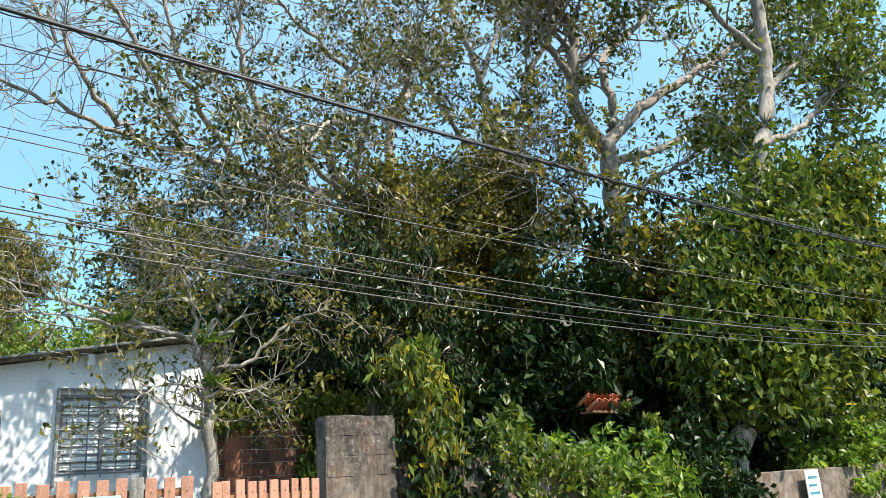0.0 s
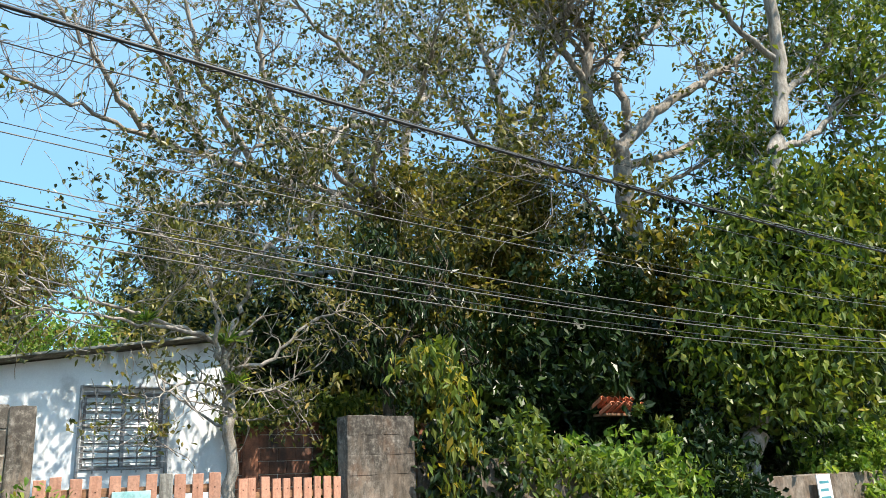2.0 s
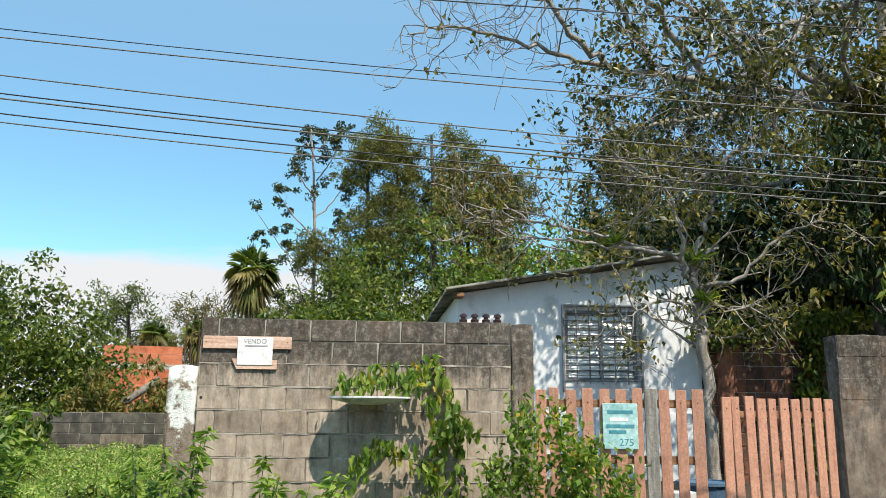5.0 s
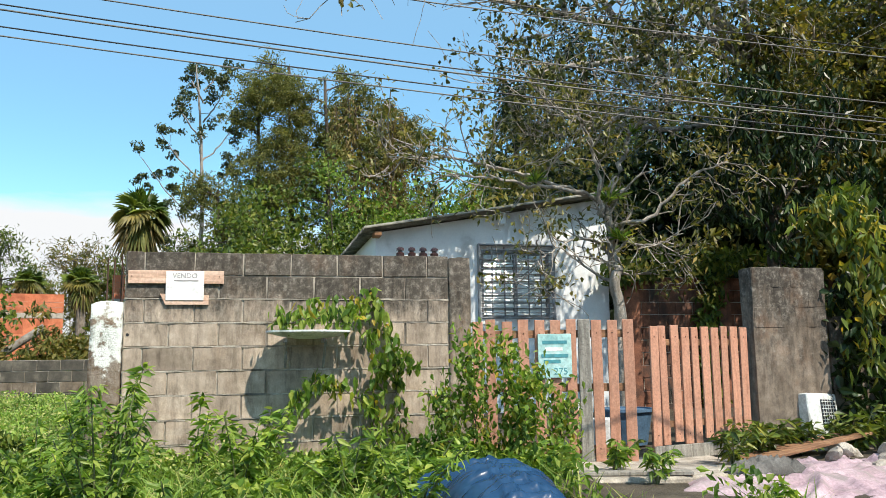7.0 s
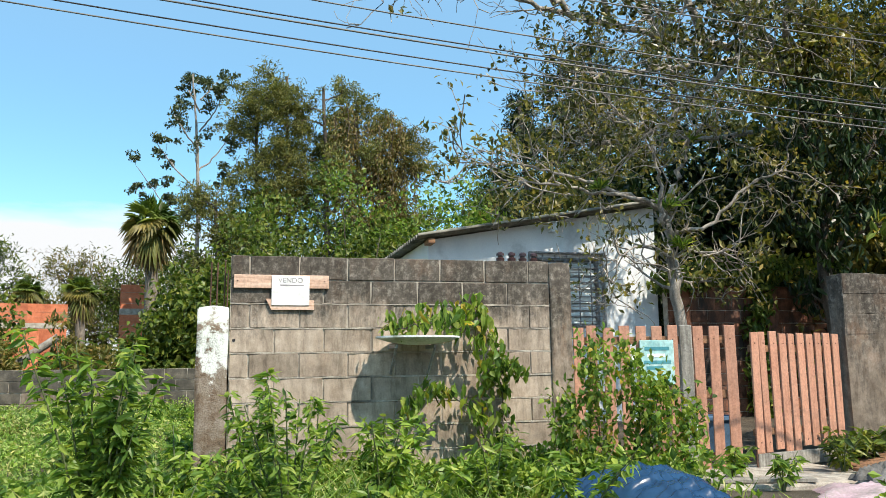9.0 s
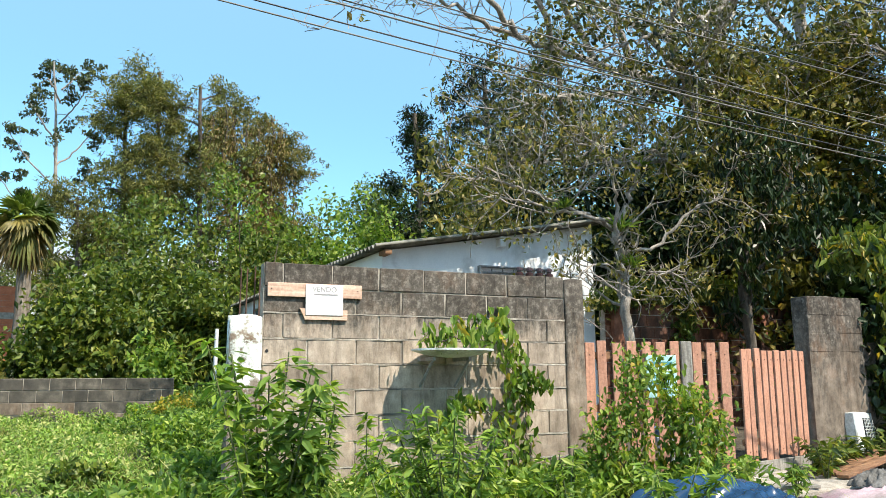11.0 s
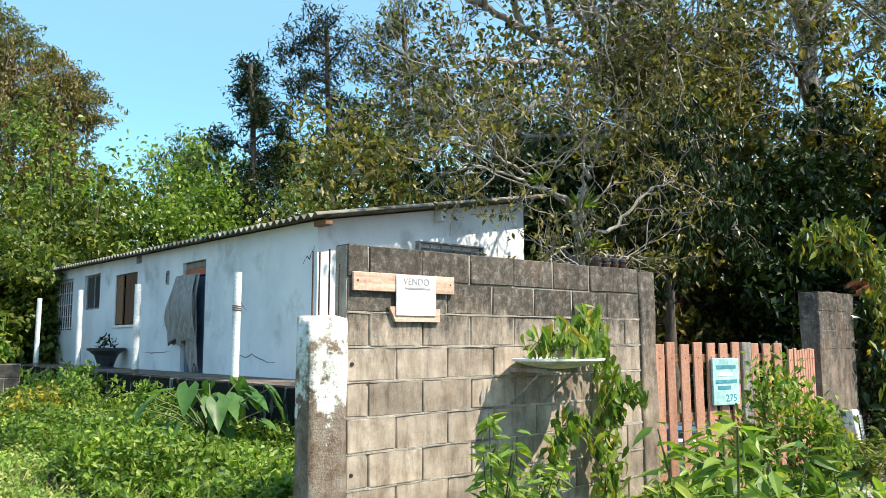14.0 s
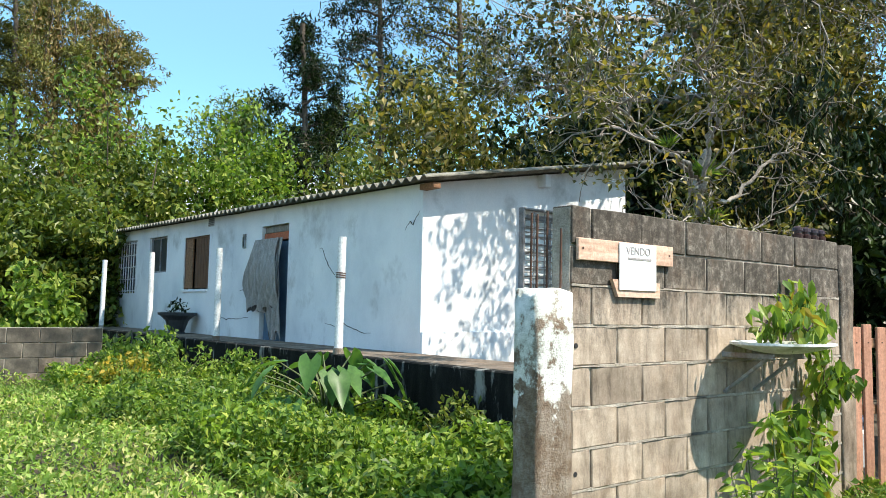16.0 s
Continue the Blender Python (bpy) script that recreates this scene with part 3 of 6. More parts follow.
house = thing("house", (HX, HY, 0), "low whitewashed house with a corrugated fibre-cement roof", "house")
HB = np.array((HX, HY, 0))


def wall_with_holes(axis_x, fixed, lo, hi, zlo, ztop, holes, thick):
    """A wall along x or y, with openings right through it, as boxes that butt end to end. ztop: a height, or a function of the run."""
    bm = bmesh.new()
    cuts = sorted({lo, hi, *[h[0] for h in holes], *[h[1] for h in holes]})
    for a, b in zip(cuts, cuts[1:]):
        here = [h for h in holes if h[0] <= a + 1e-6 and h[1] >= b - 1e-6]
        spans = [(zlo, here[0][2]), (here[0][3], None)] if here else [(zlo, None)]
        for z0, z1 in spans:
            if z1 is not None and z1 - z0 < 0.01:
                continue
            za, zb = (z1, z1) if z1 is not None else (ztop(a), ztop(b))
            p = [(a, z0), (b, z0), (b, zb), (a, za)]
            vs = []
            for off in (0, thick):
                for s, z in p:
                    vs.append(bm.verts.new((s - HB[0], fixed + off - HB[1], z) if axis_x else (fixed + off - HB[0], s - HB[1], z)))
            for q in ((0, 1, 2, 3), (7, 6, 5, 4), (0, 4, 5, 1), (1, 5, 6, 2), (2, 6, 7, 3), (3, 7, 4, 0)):
                bm.faces.new([vs[i] for i in q])
    bmesh.ops.remove_doubles(bm, verts=bm.verts[:], dist=0.0005)
    return bm


WIN_F = (4.73, 5.86, 1.32, 2.42)
HOLES_L = [(8.37, 9.3, FLOOR, 2.42), (11.5, 12.75, 1.43, 2.44), (13.75, 14.85, 1.8, 2.56), (15.7, 17.2, 1.38, 2.58)]
part("wall", wall_with_holes(True, HY, HX, HX2, -0.3, lambda x: eave(x, HY) - 0.02, [WIN_F], 0.15), PLASTER, house)
part("wall", wall_with_holes(False, HX, HY + 0.15, HY2, -0.3, lambda y: eave(HX, y) - 0.02, HOLES_L, 0.15), PLASTER, house)
part("wall", wall_with_holes(False, HX2 - 0.15, HY + 0.15, HY2, -0.3, lambda y: eave(HX2 - 0.15, y) - 0.02, [], 0.15), PLASTER, house)
part("wall", wall_with_holes(True, HY2 - 0.15, HX + 0.15, HX2 - 0.15, -0.3, lambda x: eave(x, HY2) - 0.02, [], 0.15), PLASTER, house)
part("floor", box((0.15, 0.15, FLOOR - 0.12), (HX2 - HX - 0.15, HY2 - HY - 0.15, FLOOR)), CONCRETE, house)
part("plinth", box((0.004, -0.035, -0.3), (HX2 - HX, 0.0, 0.86), 0.006), PLASTER, house, "low white rendered plinth")
part("beam_end", box((1.93, -0.16, 2.80), (2.03, 0.0, 2.97), 0.008), PLASTER, house, "white beam end under the roof")
part("beam_end", box((-0.06, -0.28, 2.55), (0.05, 0.0, 2.62), 0.006), BROWN_WOOD, house, "brown rafter end")


def roof_sheet(y0, y1, x0, x1, parent):
    """One corrugated sheet: waves across its width, 8 mm thick."""
    n = max(4, int((y1 - y0) / 0.022))
    ys = np.linspace(y0, y1, n)
    wave = 0.03 * np.sin(ys * 2 * np.pi / 0.177)
    vs = []
    for off in (0.0, 0.012):
        for xx in (x0, (x0 + x1) / 2, x1):
            vs.append(np.stack([np.full(n, xx) - HB[0], ys - HB[1], eave(xx, ys) + 0.03 + wave + off], 1))
    v = np.concatenate(vs)
    f = []
    for layer in (0, 3):
        for s in (0, 1):
            a = (layer + s) * n + np.arange(n - 1)
            f.append(np.stack([a, a + 1, a + n + 1, a + n], 1))
    for s in (0, 2):
        a = s * n + np.arange(n - 1)
        f.append(np.stack([a, a + 1, a + 3 * n + 1, a + 3 * n], 1))
    f = np.concatenate(f)
    ends = [[0, n, 4 * n, 3 * n], [n, 2 * n, 5 * n, 4 * n], [n - 1, 2 * n - 1, 5 * n - 1, 4 * n - 1], [2 * n - 1, 3 * n - 1, 6 * n - 1, 5 * n - 1]]
    return mesh_object("roof_sheet", v, np.concatenate([f, np.array(ends)]), ROOFING, parent)


y = HY - 0.34
while y < HY2 + 0.1:
    roof_sheet(y, min(y + 1.1, HY2 + 0.3), HX - 0.22, HX2 + 0.25, house)
    y += 1.062
tagged(part("ceiling", wall_with_holes(True, HY + 0.2, HX + 0.16, HX2 - 0.16, 2.5, lambda x: 2.54, [], HY2 - HY - 0.4), DARK, house), kind="structure")

# ---- raised porch with the black retaining wall ----
porch = thing("porch", (2.1, 5, 0), "raised porch slab on a mouldy black retaining wall", "porch")
part("retaining_wall", box((-0.06, -3.6, -0.4), (0.1, 12.3, 0.604), 0.012), BLACK_WALL, porch, "black mould-stained plaster wall")
# Slab takes the dark post colour to stand for the shade lying on it.
part("slab", box((0.1, -3.6, 0.5), (0.975, 12.3, 0.6), 0.004), POST_BLOCK, porch, "worn grey concrete slab, toned dark for the shade on it")

# ---- low block wall across the field, yard wall behind the gate, low wall at the roadside ----
low_wall = tagged(part("wall_low", box((-16, 9.012, -0.3), (0.6, 9.128, 0.785)), MORTAR), "low grey concrete block wall across the weedy plot", "wall", kind="structure")
yard_wall = tagged(part("wall_yard", box((6.9, 4.72, -0.3), (14.0, 4.86, 1.98)), MORTAR), "terracotta block wall behind the gate, dark with stain and painted shade", "wall", kind="structure")
road_wall = tagged(part("wall_roadside", rough_column((7.02, 0.05, -0.4), (9.4, 0.2, 1.12), rng_py, 0.02), POST_BLOCK), "mottled low concrete wall overgrown with creepers", "wall", kind="structure")
road_wall_low = tagged(part("wall_roadside_low", rough_column((9.41, 0.05, -0.4), (26.0, 0.2, 0.74), rng_py, 0.02), POST_BLOCK), "lower stretch of mottled concrete wall under creepers", "wall", kind="structure")
gate_post = tagged(part("gate_post", rough_column((6.13, 0.0, -0.4), (6.95, 0.2, 1.595), rng_py, 0.014), POST_BLOCK), "broad gate post of mouldy grey cement-faced blocks", "gate post")

# ---- front window: louvres behind a steel grille ----
window = thing("window_1", (WIN_F[0], HY, WIN_F[2]), "louvred window behind a pale steel security grille", "window", kind="structure")
ww, wh = WIN_F[1] - WIN_F[0], WIN_F[3] - WIN_F[2]
for a, b in (((0, 0.03, 0), (0.05, 0.12, wh)), ((ww - 0.05, 0.03, 0), (ww, 0.12, wh)), ((0.05, 0.03, 0), (ww - 0.05, 0.12, 0.05)),
             ((0.05, 0.03, wh - 0.05), (ww - 0.05, 0.12, wh)), ((ww / 2 - 0.02, 0.03, 0.05), (ww / 2 + 0.02, 0.12, wh - 0.05))):
    part("window_frame", box(a, b, 0.004), STEEL, window)
for side in (0, 1):
    for k in range(9):
        z0 = 0.06 + k * (wh - 0.12) / 9
        x0 = 0.055 + side * (ww / 2 - 0.03)
        part("pane", box((x0, -0.003, -0.0525), (x0 + ww / 2 - 0.08, 0.003, 0.0525), rot=Matrix.Rotation(radians(-24), 3, "X")), GLASS, window).location = (0, 0.075, z0 + 0.05)
part("curtain", box((0.02, 0.3, 0.0), (ww - 0.02, 0.31, wh)), PAPER, window, "pale curtain behind the glass")
for k in range(15):
    z0 = 0.02 + k * (wh - 0.04) / 14
    part("grille_bar", rod((-0.05, -0.075, z0), (ww + 0.03, -0.075, z0), 0.0075, sides=6), STEEL, window)
for k in range(7):
    x0 = -0.04 + k * (ww + 0.06) / 6
    part("grille_bar", box((x0 - 0.011, -0.07, -0.04), (x0 + 0.011, -0.063, wh + 0.03)), STEEL, window)
for x0 in (-0.06, ww + 0.03):
    part("grille_post", box((x0, -0.09, -0.16), (x0 + 0.03, 0.0, wh + 0.05), 0.003), STEEL, window)
part("grille_top", box((-0.06, -0.09, wh + 0.05), (ww + 0.06, 0.0, wh + 0.075), 0.003), STEEL, window)

# ---- openings along the side of the house ----
door = thing("door_1", (HX, 8.37, FLOOR), "blue door behind a grey cloth hung as a curtain", "door", kind="structure")
part("door_leaf", box((0.06, 0.04, 0.0), (0.10, 0.89, 1.62), 0.004), BLUE_DOOR, door)
part("lintel_brick", box((0.03, 0.03, 1.64), (0.14, 0.90, 1.76), 0.004), BRICK_NEW, door, "orange brick infill over the door")
part("transom", box((0.05, 0.02, 1.77), (0.12, 0.91, 1.87), 0.004), GREY_WOOD, door)


def draped_cloth(width, height, rng, folds=7, depth=0.06, ragged=0.18):
    """A hanging cloth with folds and a torn lower edge, 5 mm thick."""
    nu, nv = 44, 26
    u, v = np.meshgrid(np.linspace(0, 1, nu), np.linspace(0, 1, nv))
    tear = ragged * np.abs(np.sin(u * 17.3) * np.sin(u * 5.1 + 1.0))
    z = -v * (height - tear * height)
    yy = (u - 0.5) * width * (0.74 + 0.26 * np.minimum(1, v * 2.2)) * (1 - 0.18 * np.maximum(0, v - 0.6)) + 0.04 * np.sin(v * 7 + u * 3)
    xx = -0.03 - depth * (0.5 + 0.5 * np.sin(u * folds * 2 * np.pi + 1.5 * np.sin(v * 4))) * (0.3 + v) - 0.05 * np.sin(v * 3.1)
    a = np.stack([xx, yy, z], -1).reshape(-1, 3)
    i = (np.arange(nv - 1)[:, None] * nu + np.arange(nu - 1)[None]).reshape(-1, 1)
    f = i + np.array([[0, 1, nu + 1, nu]])
    n = len(a)
    return np.concatenate([a, a + np.array([0.006, 0, 0])]), np.concatenate([f, f[:, ::-1] + n])


cloth = thing("door_curtain", (HX - 0.03, 8.9, 2.2), "grey worn cloth hanging in the doorway with a torn hem", "curtain")
v, f = draped_cloth(1.12, 1.18, None, 5, 0.10, 0.12)
mesh_object("cloth", v + np.array([0, 0.08, 0]), f, CLOTH, cloth, smooth=True)
v, f = draped_cloth(0.42, 1.6, None, 3, 0.05, 0.1)
mesh_object("cloth", v + np.array([0.02, -0.27, 0]), f, CLOTH, cloth, "long strip of cloth", smooth=True)

shutters = thing("window_2", (HX, 11.5, 1.43), "dark wooden shutter half open in a bare opening", "window", kind="structure")
for k in range(5):
    part("shutter_board", box((0.03, 0.04 + k * 0.14, 0.02), (0.06, 0.17 + k * 0.14, 0.99), 0.004), SHUTTER, shutters)
for a, b in (((0.02, 0, 0), (0.09, 0.04, 1.01)), ((0.02, 1.21, 0), (0.09, 1.25, 1.01)), ((0.02, 0.04, 0.97), (0.09, 1.21, 1.01))):
    part("window_frame", box(a, b, 0.003), SHUTTER, shutters)
part("shutter_board", box((0.02, 0.86, 0.02), (0.05, 1.2, 0.98), 0.004), BROWN_WOOD, shutters)
part("window_sill", box((-0.03, 0.0, -0.05), (0.15, 1.25, 0.0), 0.005), PLASTER, shutters)
small_window = thing("window_3", (HX, 13.75, 1.8), "small dark steel window set in a bare opening", "window", kind="structure")
part("pane", box((0.07, 0.05, 0.04), (0.076, 1.05, 0.72)), PLASTIC_DARK, small_window, "dark glass pane")
for a, b in (((0.05, 0, 0), (0.1, 0.05, 0.76)), ((0.05, 1.05, 0), (0.1, 1.1, 0.76)), ((0.05, 0.05, 0), (0.1, 1.05, 0.04)), ((0.05, 0.05, 0.72), (0.1, 1.05, 0.76)), ((0.05, 0.53, 0.04), (0.1, 0.57, 0.72))):
    part("window_frame", box(a, b, 0.003), STEEL, small_window)
grille_window = thing("window_4", (HX, 15.7, 1.38), "far window with a pale grille and dark glass", "window", kind="structure")
part("pane", box((0.08, 0.03, 0.03), (0.086, 1.47, 1.17)), PLASTIC_DARK, grille_window)
for k in range(9):
    part("grille_bar", rod((0.0, 0.02 + k * 0.1825, 0), (0.0, 0.02 + k * 0.1825, 1.2), 0.012, sides=6), PVC, grille_window)
for k in range(5):
    part("grille_bar", rod((0.0, 0.0, 0.05 + k * 0.27), (0.0, 1.5, 0.05 + k * 0.27), 0.012, sides=6), PVC, grille_window)
vent = thing("wall_vent", (HX - 0.012, 11.3, 2.58), "small dark slatted vent high on the white wall", "vent")
part("frame", box((0, 0, 0), (0.012, 0.26, 0.16), 0.003), STEEL, vent)
for k in range(4):
    part("slat", box((-0.008, 0.02, 0.02 + k * 0.034), (0.0, 0.24, 0.036 + k * 0.034)), PLASTIC_DARK, vent)
meter = thing("meter_box", (HX - 0.03, 9.9, 2.1), "small grey electric switch box on the wall", "switch box")
part("body", box((0, 0, 0), (0.03, 0.09, 0.24), 0.005), STEEL, meter)
part("cover", box((-0.008, 0.015, 0.03), (0, 0.075, 0.2), 0.003), PLASTIC_DARK, meter)

rc = np.random.default_rng(31)
for y0, y1, z0, z1 in ((9.7, 11.1, 0.95, 0.80), (6.0, 7.2, 0.82, 0.95), (6.9, 7.4, 1.55, 1.95), (9.6, 10.1, 1.5, 1.42), (5.0, 5.3, 2.3, 2.05)):
    n = 15
    k = np.linspace(0, 1, n)
    crooked = np.cumsum(rc.normal(size=n)) * 0.018
    pts = np.stack([np.full(n, HX - 0.0005), y0 + (y1 - y0) * k, z0 + (z1 - z0) * k + crooked], 1) - HB
    v, f = tubes([(pts, 0.002 + 0.006 * np.sin(k * np.pi) * rc.uniform(0.5, 1, n))], 5)
    mesh_object("wall_crack", v, f, DARK, house, "dark crack in the plaster")

# ---- things on the porch ----
for i, (px, py, top, lean) in enumerate(((2.085, 5.15, 1.93, 0.012), (2.2, 8.9, 2.0, 0.0), (2.2, 11.95, 2.07, -0.01), (2.2, 15.0, 2.05, 0.01))):
    p = thing("pipe_post", (px, py, 0.60), "white plastic pipe post standing on the porch edge" + (", tied with wire" if i == 0 else ""), "post", "porch posts")
    pipe = part("pipe", rod((0, 0, 0), (lean, 0, top - 0.60), 0.05, sides=16), PVC, p)
    part("collar", rod((0, 0, 0.0), (0, 0, 0.07), 0.058, sides=16), CONCRETE, p, "mortar collar")
    if i == 0:
        for dz in (0.86, 0.885, 0.91):
            part("wire_tie", rod((0.008, 0, dz), (0.009, 0, dz + 0.012), 0.056, sides=14), RUST, pipe)
planter = thing("planter", (2.72, 12.0, 0.60), "wide dark tub planter on a narrow foot with a small plant", "planter")
bm = bmesh.new()
for za, zb, ra, rb in ((0.0, 0.05, 0.2, 0.17), (0.05, 0.3, 0.17, 0.26), (0.3, 0.42, 0.26, 0.4)):
    rod((0, 0, za), (0, 0, zb), ra, bm, 18, rb)
planter.scale = (0.82, 0.82, 0.82)
tub = part("tub", bm, PLASTIC_DARK, planter)
bm = bmesh.new()
bmesh.ops.create_cone(bm, cap_ends=False, segments=18, radius1=0.42, radius2=0.43, depth=0.06, matrix=pose(0, 0, 0.44))
bmesh.ops.solidify(bm, geom=bm.faces[:], thickness=0.025)
part("rim", bm, PLASTIC_DARK, tub)
rp = np.random.default_rng(5)
v, f = leaf_mesh(rp, blobs(rp, [(0, 0, 0.6)], 0.26, 60), 0.16, 0.05)
mesh_object("plant", v, f, LEAF_DARK, planter)

# ---- on and by the front wall ----
sign = thing("sale_sign", (0.335, 0.0, 1.2), "white paper sale notice nailed over two pale wooden planks", "sign")
top_plank = part("plank", box((0, -0.026, 0.175), (0.765, -0.004, 0.285), 0.003), PALE_WOOD, sign)
bm = bmesh.new()
for yy in (-0.026, -0.004):
    for q in ((0.30, 0.0), (0.645, 0.0), (0.645, 0.08), (0.255, 0.09)):
        bm.verts.new((q[0], yy, q[1]))
vv = bm.verts[:]
bm.verts.ensure_lookup_table()
for q in ((0, 1, 2, 3), (7, 6, 5, 4), (0, 4, 5, 1), (1, 5, 6, 2), (2, 6, 7, 3), (3, 7, 4, 0)):
    bm.faces.new([bm.verts[i] for i in q])
part("plank", bm, PALE_WOOD, sign)
paper = part("paper", box((0.30, -0.034, 0.035), (0.605, -0.028, 0.28), 0.002), PAPER, sign)


def words(text, size, at, mat, parent, rot=(90, 0, 0), name="lettering"):
    cu = bpy.data.curves.new(name, "FONT")
    cu.body, cu.size, cu.extrude, cu.align_x = text, size, 0.0008, "CENTER"
    cu.materials.append(mat)
    ob = new(name, cu)
    ob.parent = parent
    ob.location, ob.rotation_euler = at, [radians(a) for a in rot]
    return ob


words("VENDO", 0.058, (0.452, -0.0355, 0.222), INK, paper)
part("text_line", box((0.365, -0.0365, 0.196), (0.56, -0.0345, 0.206)), INK, paper)
for dx in (0.03, 0.73):
    part("nail", rod((dx, -0.03, 0.235), (dx, -0.026, 0.235), 0.005, sides=6), RUST, top_plank)

dish = thing("dish", (1.8, -0.27, 0.95), "shallow white fibreglass dish fixed to the block wall", "dish")
bm = bmesh.new()
bmesh.ops.create_uvsphere(bm, u_segments=32, v_segments=20, radius=1)
for vtx in bm.verts[:]:
    r = math.hypot(vtx.co.x, vtx.co.y)
    z = vtx.co.z
    vtx.co = Vector((vtx.co.x * 0.345, vtx.co.y * 0.265, 0.0))
    vtx.co.z = (0.055 * r * r - 0.05) if z < 0 else (0.035 * r * r - 0.018)
bowl = part("bowl", bm, DISH, dish, smooth=True)
part("rim", (lambda b: (bmesh.ops.create_cone(b, cap_ends=False, segments=36, radius1=0.347, radius2=0.347, depth=0.014, matrix=pose(0, 0, 0.012) @ Matrix.Diagonal((1, 0.768, 1, 1))), b)[1])(bmesh.new()), DISH, bowl)
for dx in (-0.2, 0.12):
    part("bracket", box((dx, -0.05, -0.075), (dx + 0.025, 0.27, -0.045), 0.003), STEEL, dish)
    part("brace", rod((dx + 0.02, 0.265, -0.28), (dx + 0.02, -0.02, -0.06), 0.012, sides=6), STEEL, dish)

for k in range(4):
    ins = thing("insulator", (2.63 + k * 0.105, 0.07, TOP), "dark red glazed ceramic insulator on the wall top", "insulator", "insulators on the wall")
    bm = bmesh.new()
    for za, zb, ra, rb in ((0, 0.025, 0.036, 0.038), (0.025, 0.035, 0.038, 0.022), (0.035, 0.05, 0.022, 0.022), (0.05, 0.07, 0.036, 0.033), (0.07, 0.082, 0.033, 0.017)):
        rod((0, 0, za), (0, 0, zb), ra, bm, 12, rb)
    part("body", bm, CERAMIC, ins)

# ---- fence and gate ----
rg = random.Random(9)
fence = thing("fence", (3.28, 0.035, -0.2), "salmon-painted wooden picket fence with one grey upright", "fence")
FENCE_TURN = math.atan2(-0.335, 1.40)
fence.rotation_euler = (0, 0, FENCE_TURN)
FENCE_X = [0.0, 0.125, 0.27, 0.415, 0.56, 0.70, 0.845, 1.075, 1.215, 1.355]
for x in FENCE_X:
    w = 0.093 + rg.uniform(-0.006, 0.006)
    board = part("picket", box((x, -0.02, rg.uniform(-0.03, 0.02)), (x + w, 0.0, 1.262 + rg.uniform(-0.012, 0.012)), 0.003, rot=Matrix.Rotation(rg.uniform(-0.008, 0.008), 3, "Y")), PICKET, fence)
    for zz in (0.12, 1.14):
        part("nail", rod((x + w / 2, -0.0235, zz), (x + w / 2, -0.0195, zz), 0.006, sides=6), RUST, board)
part("upright", box((0.952, -0.034, -0.15), (1.06, -0.002, 1.265), 0.005), GREY_WOOD, fence, "unpainted grey upright board")
for zz in (0.08, 0.62, 1.10):
    part("rail", box((0.01, 0.002, zz), (1.44, 0.04, zz + 0.07), 0.004), BROWN_WOOD, fence)

gate = thing("gate", (6.06, 0.06, -0.2), "salmon-painted picket gate leaf swung out towards the road", "gate")
gate.rotation_euler = (0, 0, math.atan2(-0.335, -1.20) + math.pi)
GL = 1.25
for k in range(10):
    x0 = -GL + k * (GL - 0.095) / 9 - (0.018 if k == 1 else 0)
    board = part("picket", box((x0, -0.02, 0.145 + rg.uniform(-0.02, 0.02)), (x0 + 0.098 - 0.014 * (k % 3 == 1), 0.0, 1.2 + rg.uniform(-0.012, 0.012)), 0.003, rot=Matrix.Rotation(rg.uniform(-0.012, 0.012), 3, "Y")), PICKET, gate)
    for zz in (0.22, 1.1):
        part("nail", rod((x0 + 0.05, -0.0235, zz), (x0 + 0.05, -0.0195, zz), 0.006, sides=6), RUST, board)
part("bottom_board", box((-GL, -0.024, -0.0), (0, -0.001, 0.125), 0.004), GREY_WOOD, gate, "bare grey bottom board")
for zz in (0.28, 1.02):
    part("rail", box((-GL + 0.01, 0.002, zz), (-0.01, 0.035, zz + 0.06), 0.004), BROWN_WOOD, gate)
part("stop_rod", rod((-GL - 0.01, -0.01, -0.05), (-GL - 0.01, -0.01, 0.30), 0.01, sides=6), RUST, gate)

painting = thing("painted_board", (3.845, -0.125, 0.545), "turquoise hand-painted house number board on the fence", "sign")
painting.rotation_euler = (0, 0, FENCE_TURN)
number_board = part("board", box((0, -0.024, 0), (0.30, -0.0, 0.39), 0.003), TEAL, painting)
words("275", 0.085, (0.20, -0.0255, 0.03), TEAL_INK, number_board)
for k, (a, b, zz) in enumerate(((0.04, 0.26, 0.30), (0.06, 0.22, 0.24), (0.03, 0.27, 0.18), (0.05, 0.2, 0.13))):
    part("text_line", box((a, -0.0265, zz), (b, -0.0242, zz + 0.03)), TEAL_INK if k != 1 else PAPER, number_board)

appliance = thing("appliance_box", (6.58, -0.16, -0.2), "dirty white enamel box with a wire grille beside the post", "appliance")
appliance.rotation_euler = (radians(-7), radians(3), radians(14))
casing = part("body", box((0, 0, 0), (0.42, 0.12, 0.56), 0.01), APPLIANCE, appliance)
# Flat plate on the casing; its black paints the shade of an opening.
part("opening_shade_plate", box((0.18, -0.008, 0.22), (0.39, 0.0, 0.5), 0.002), DARK, casing, "near-black plate drawn as the shaded opening behind the grille")
for k in range(8):
    part("grille_bar", rod((0.18, -0.012, 0.24 + k * 0.034), (0.39, -0.012, 0.24 + k * 0.034), 0.004, sides=5), APPLIANCE, casing)
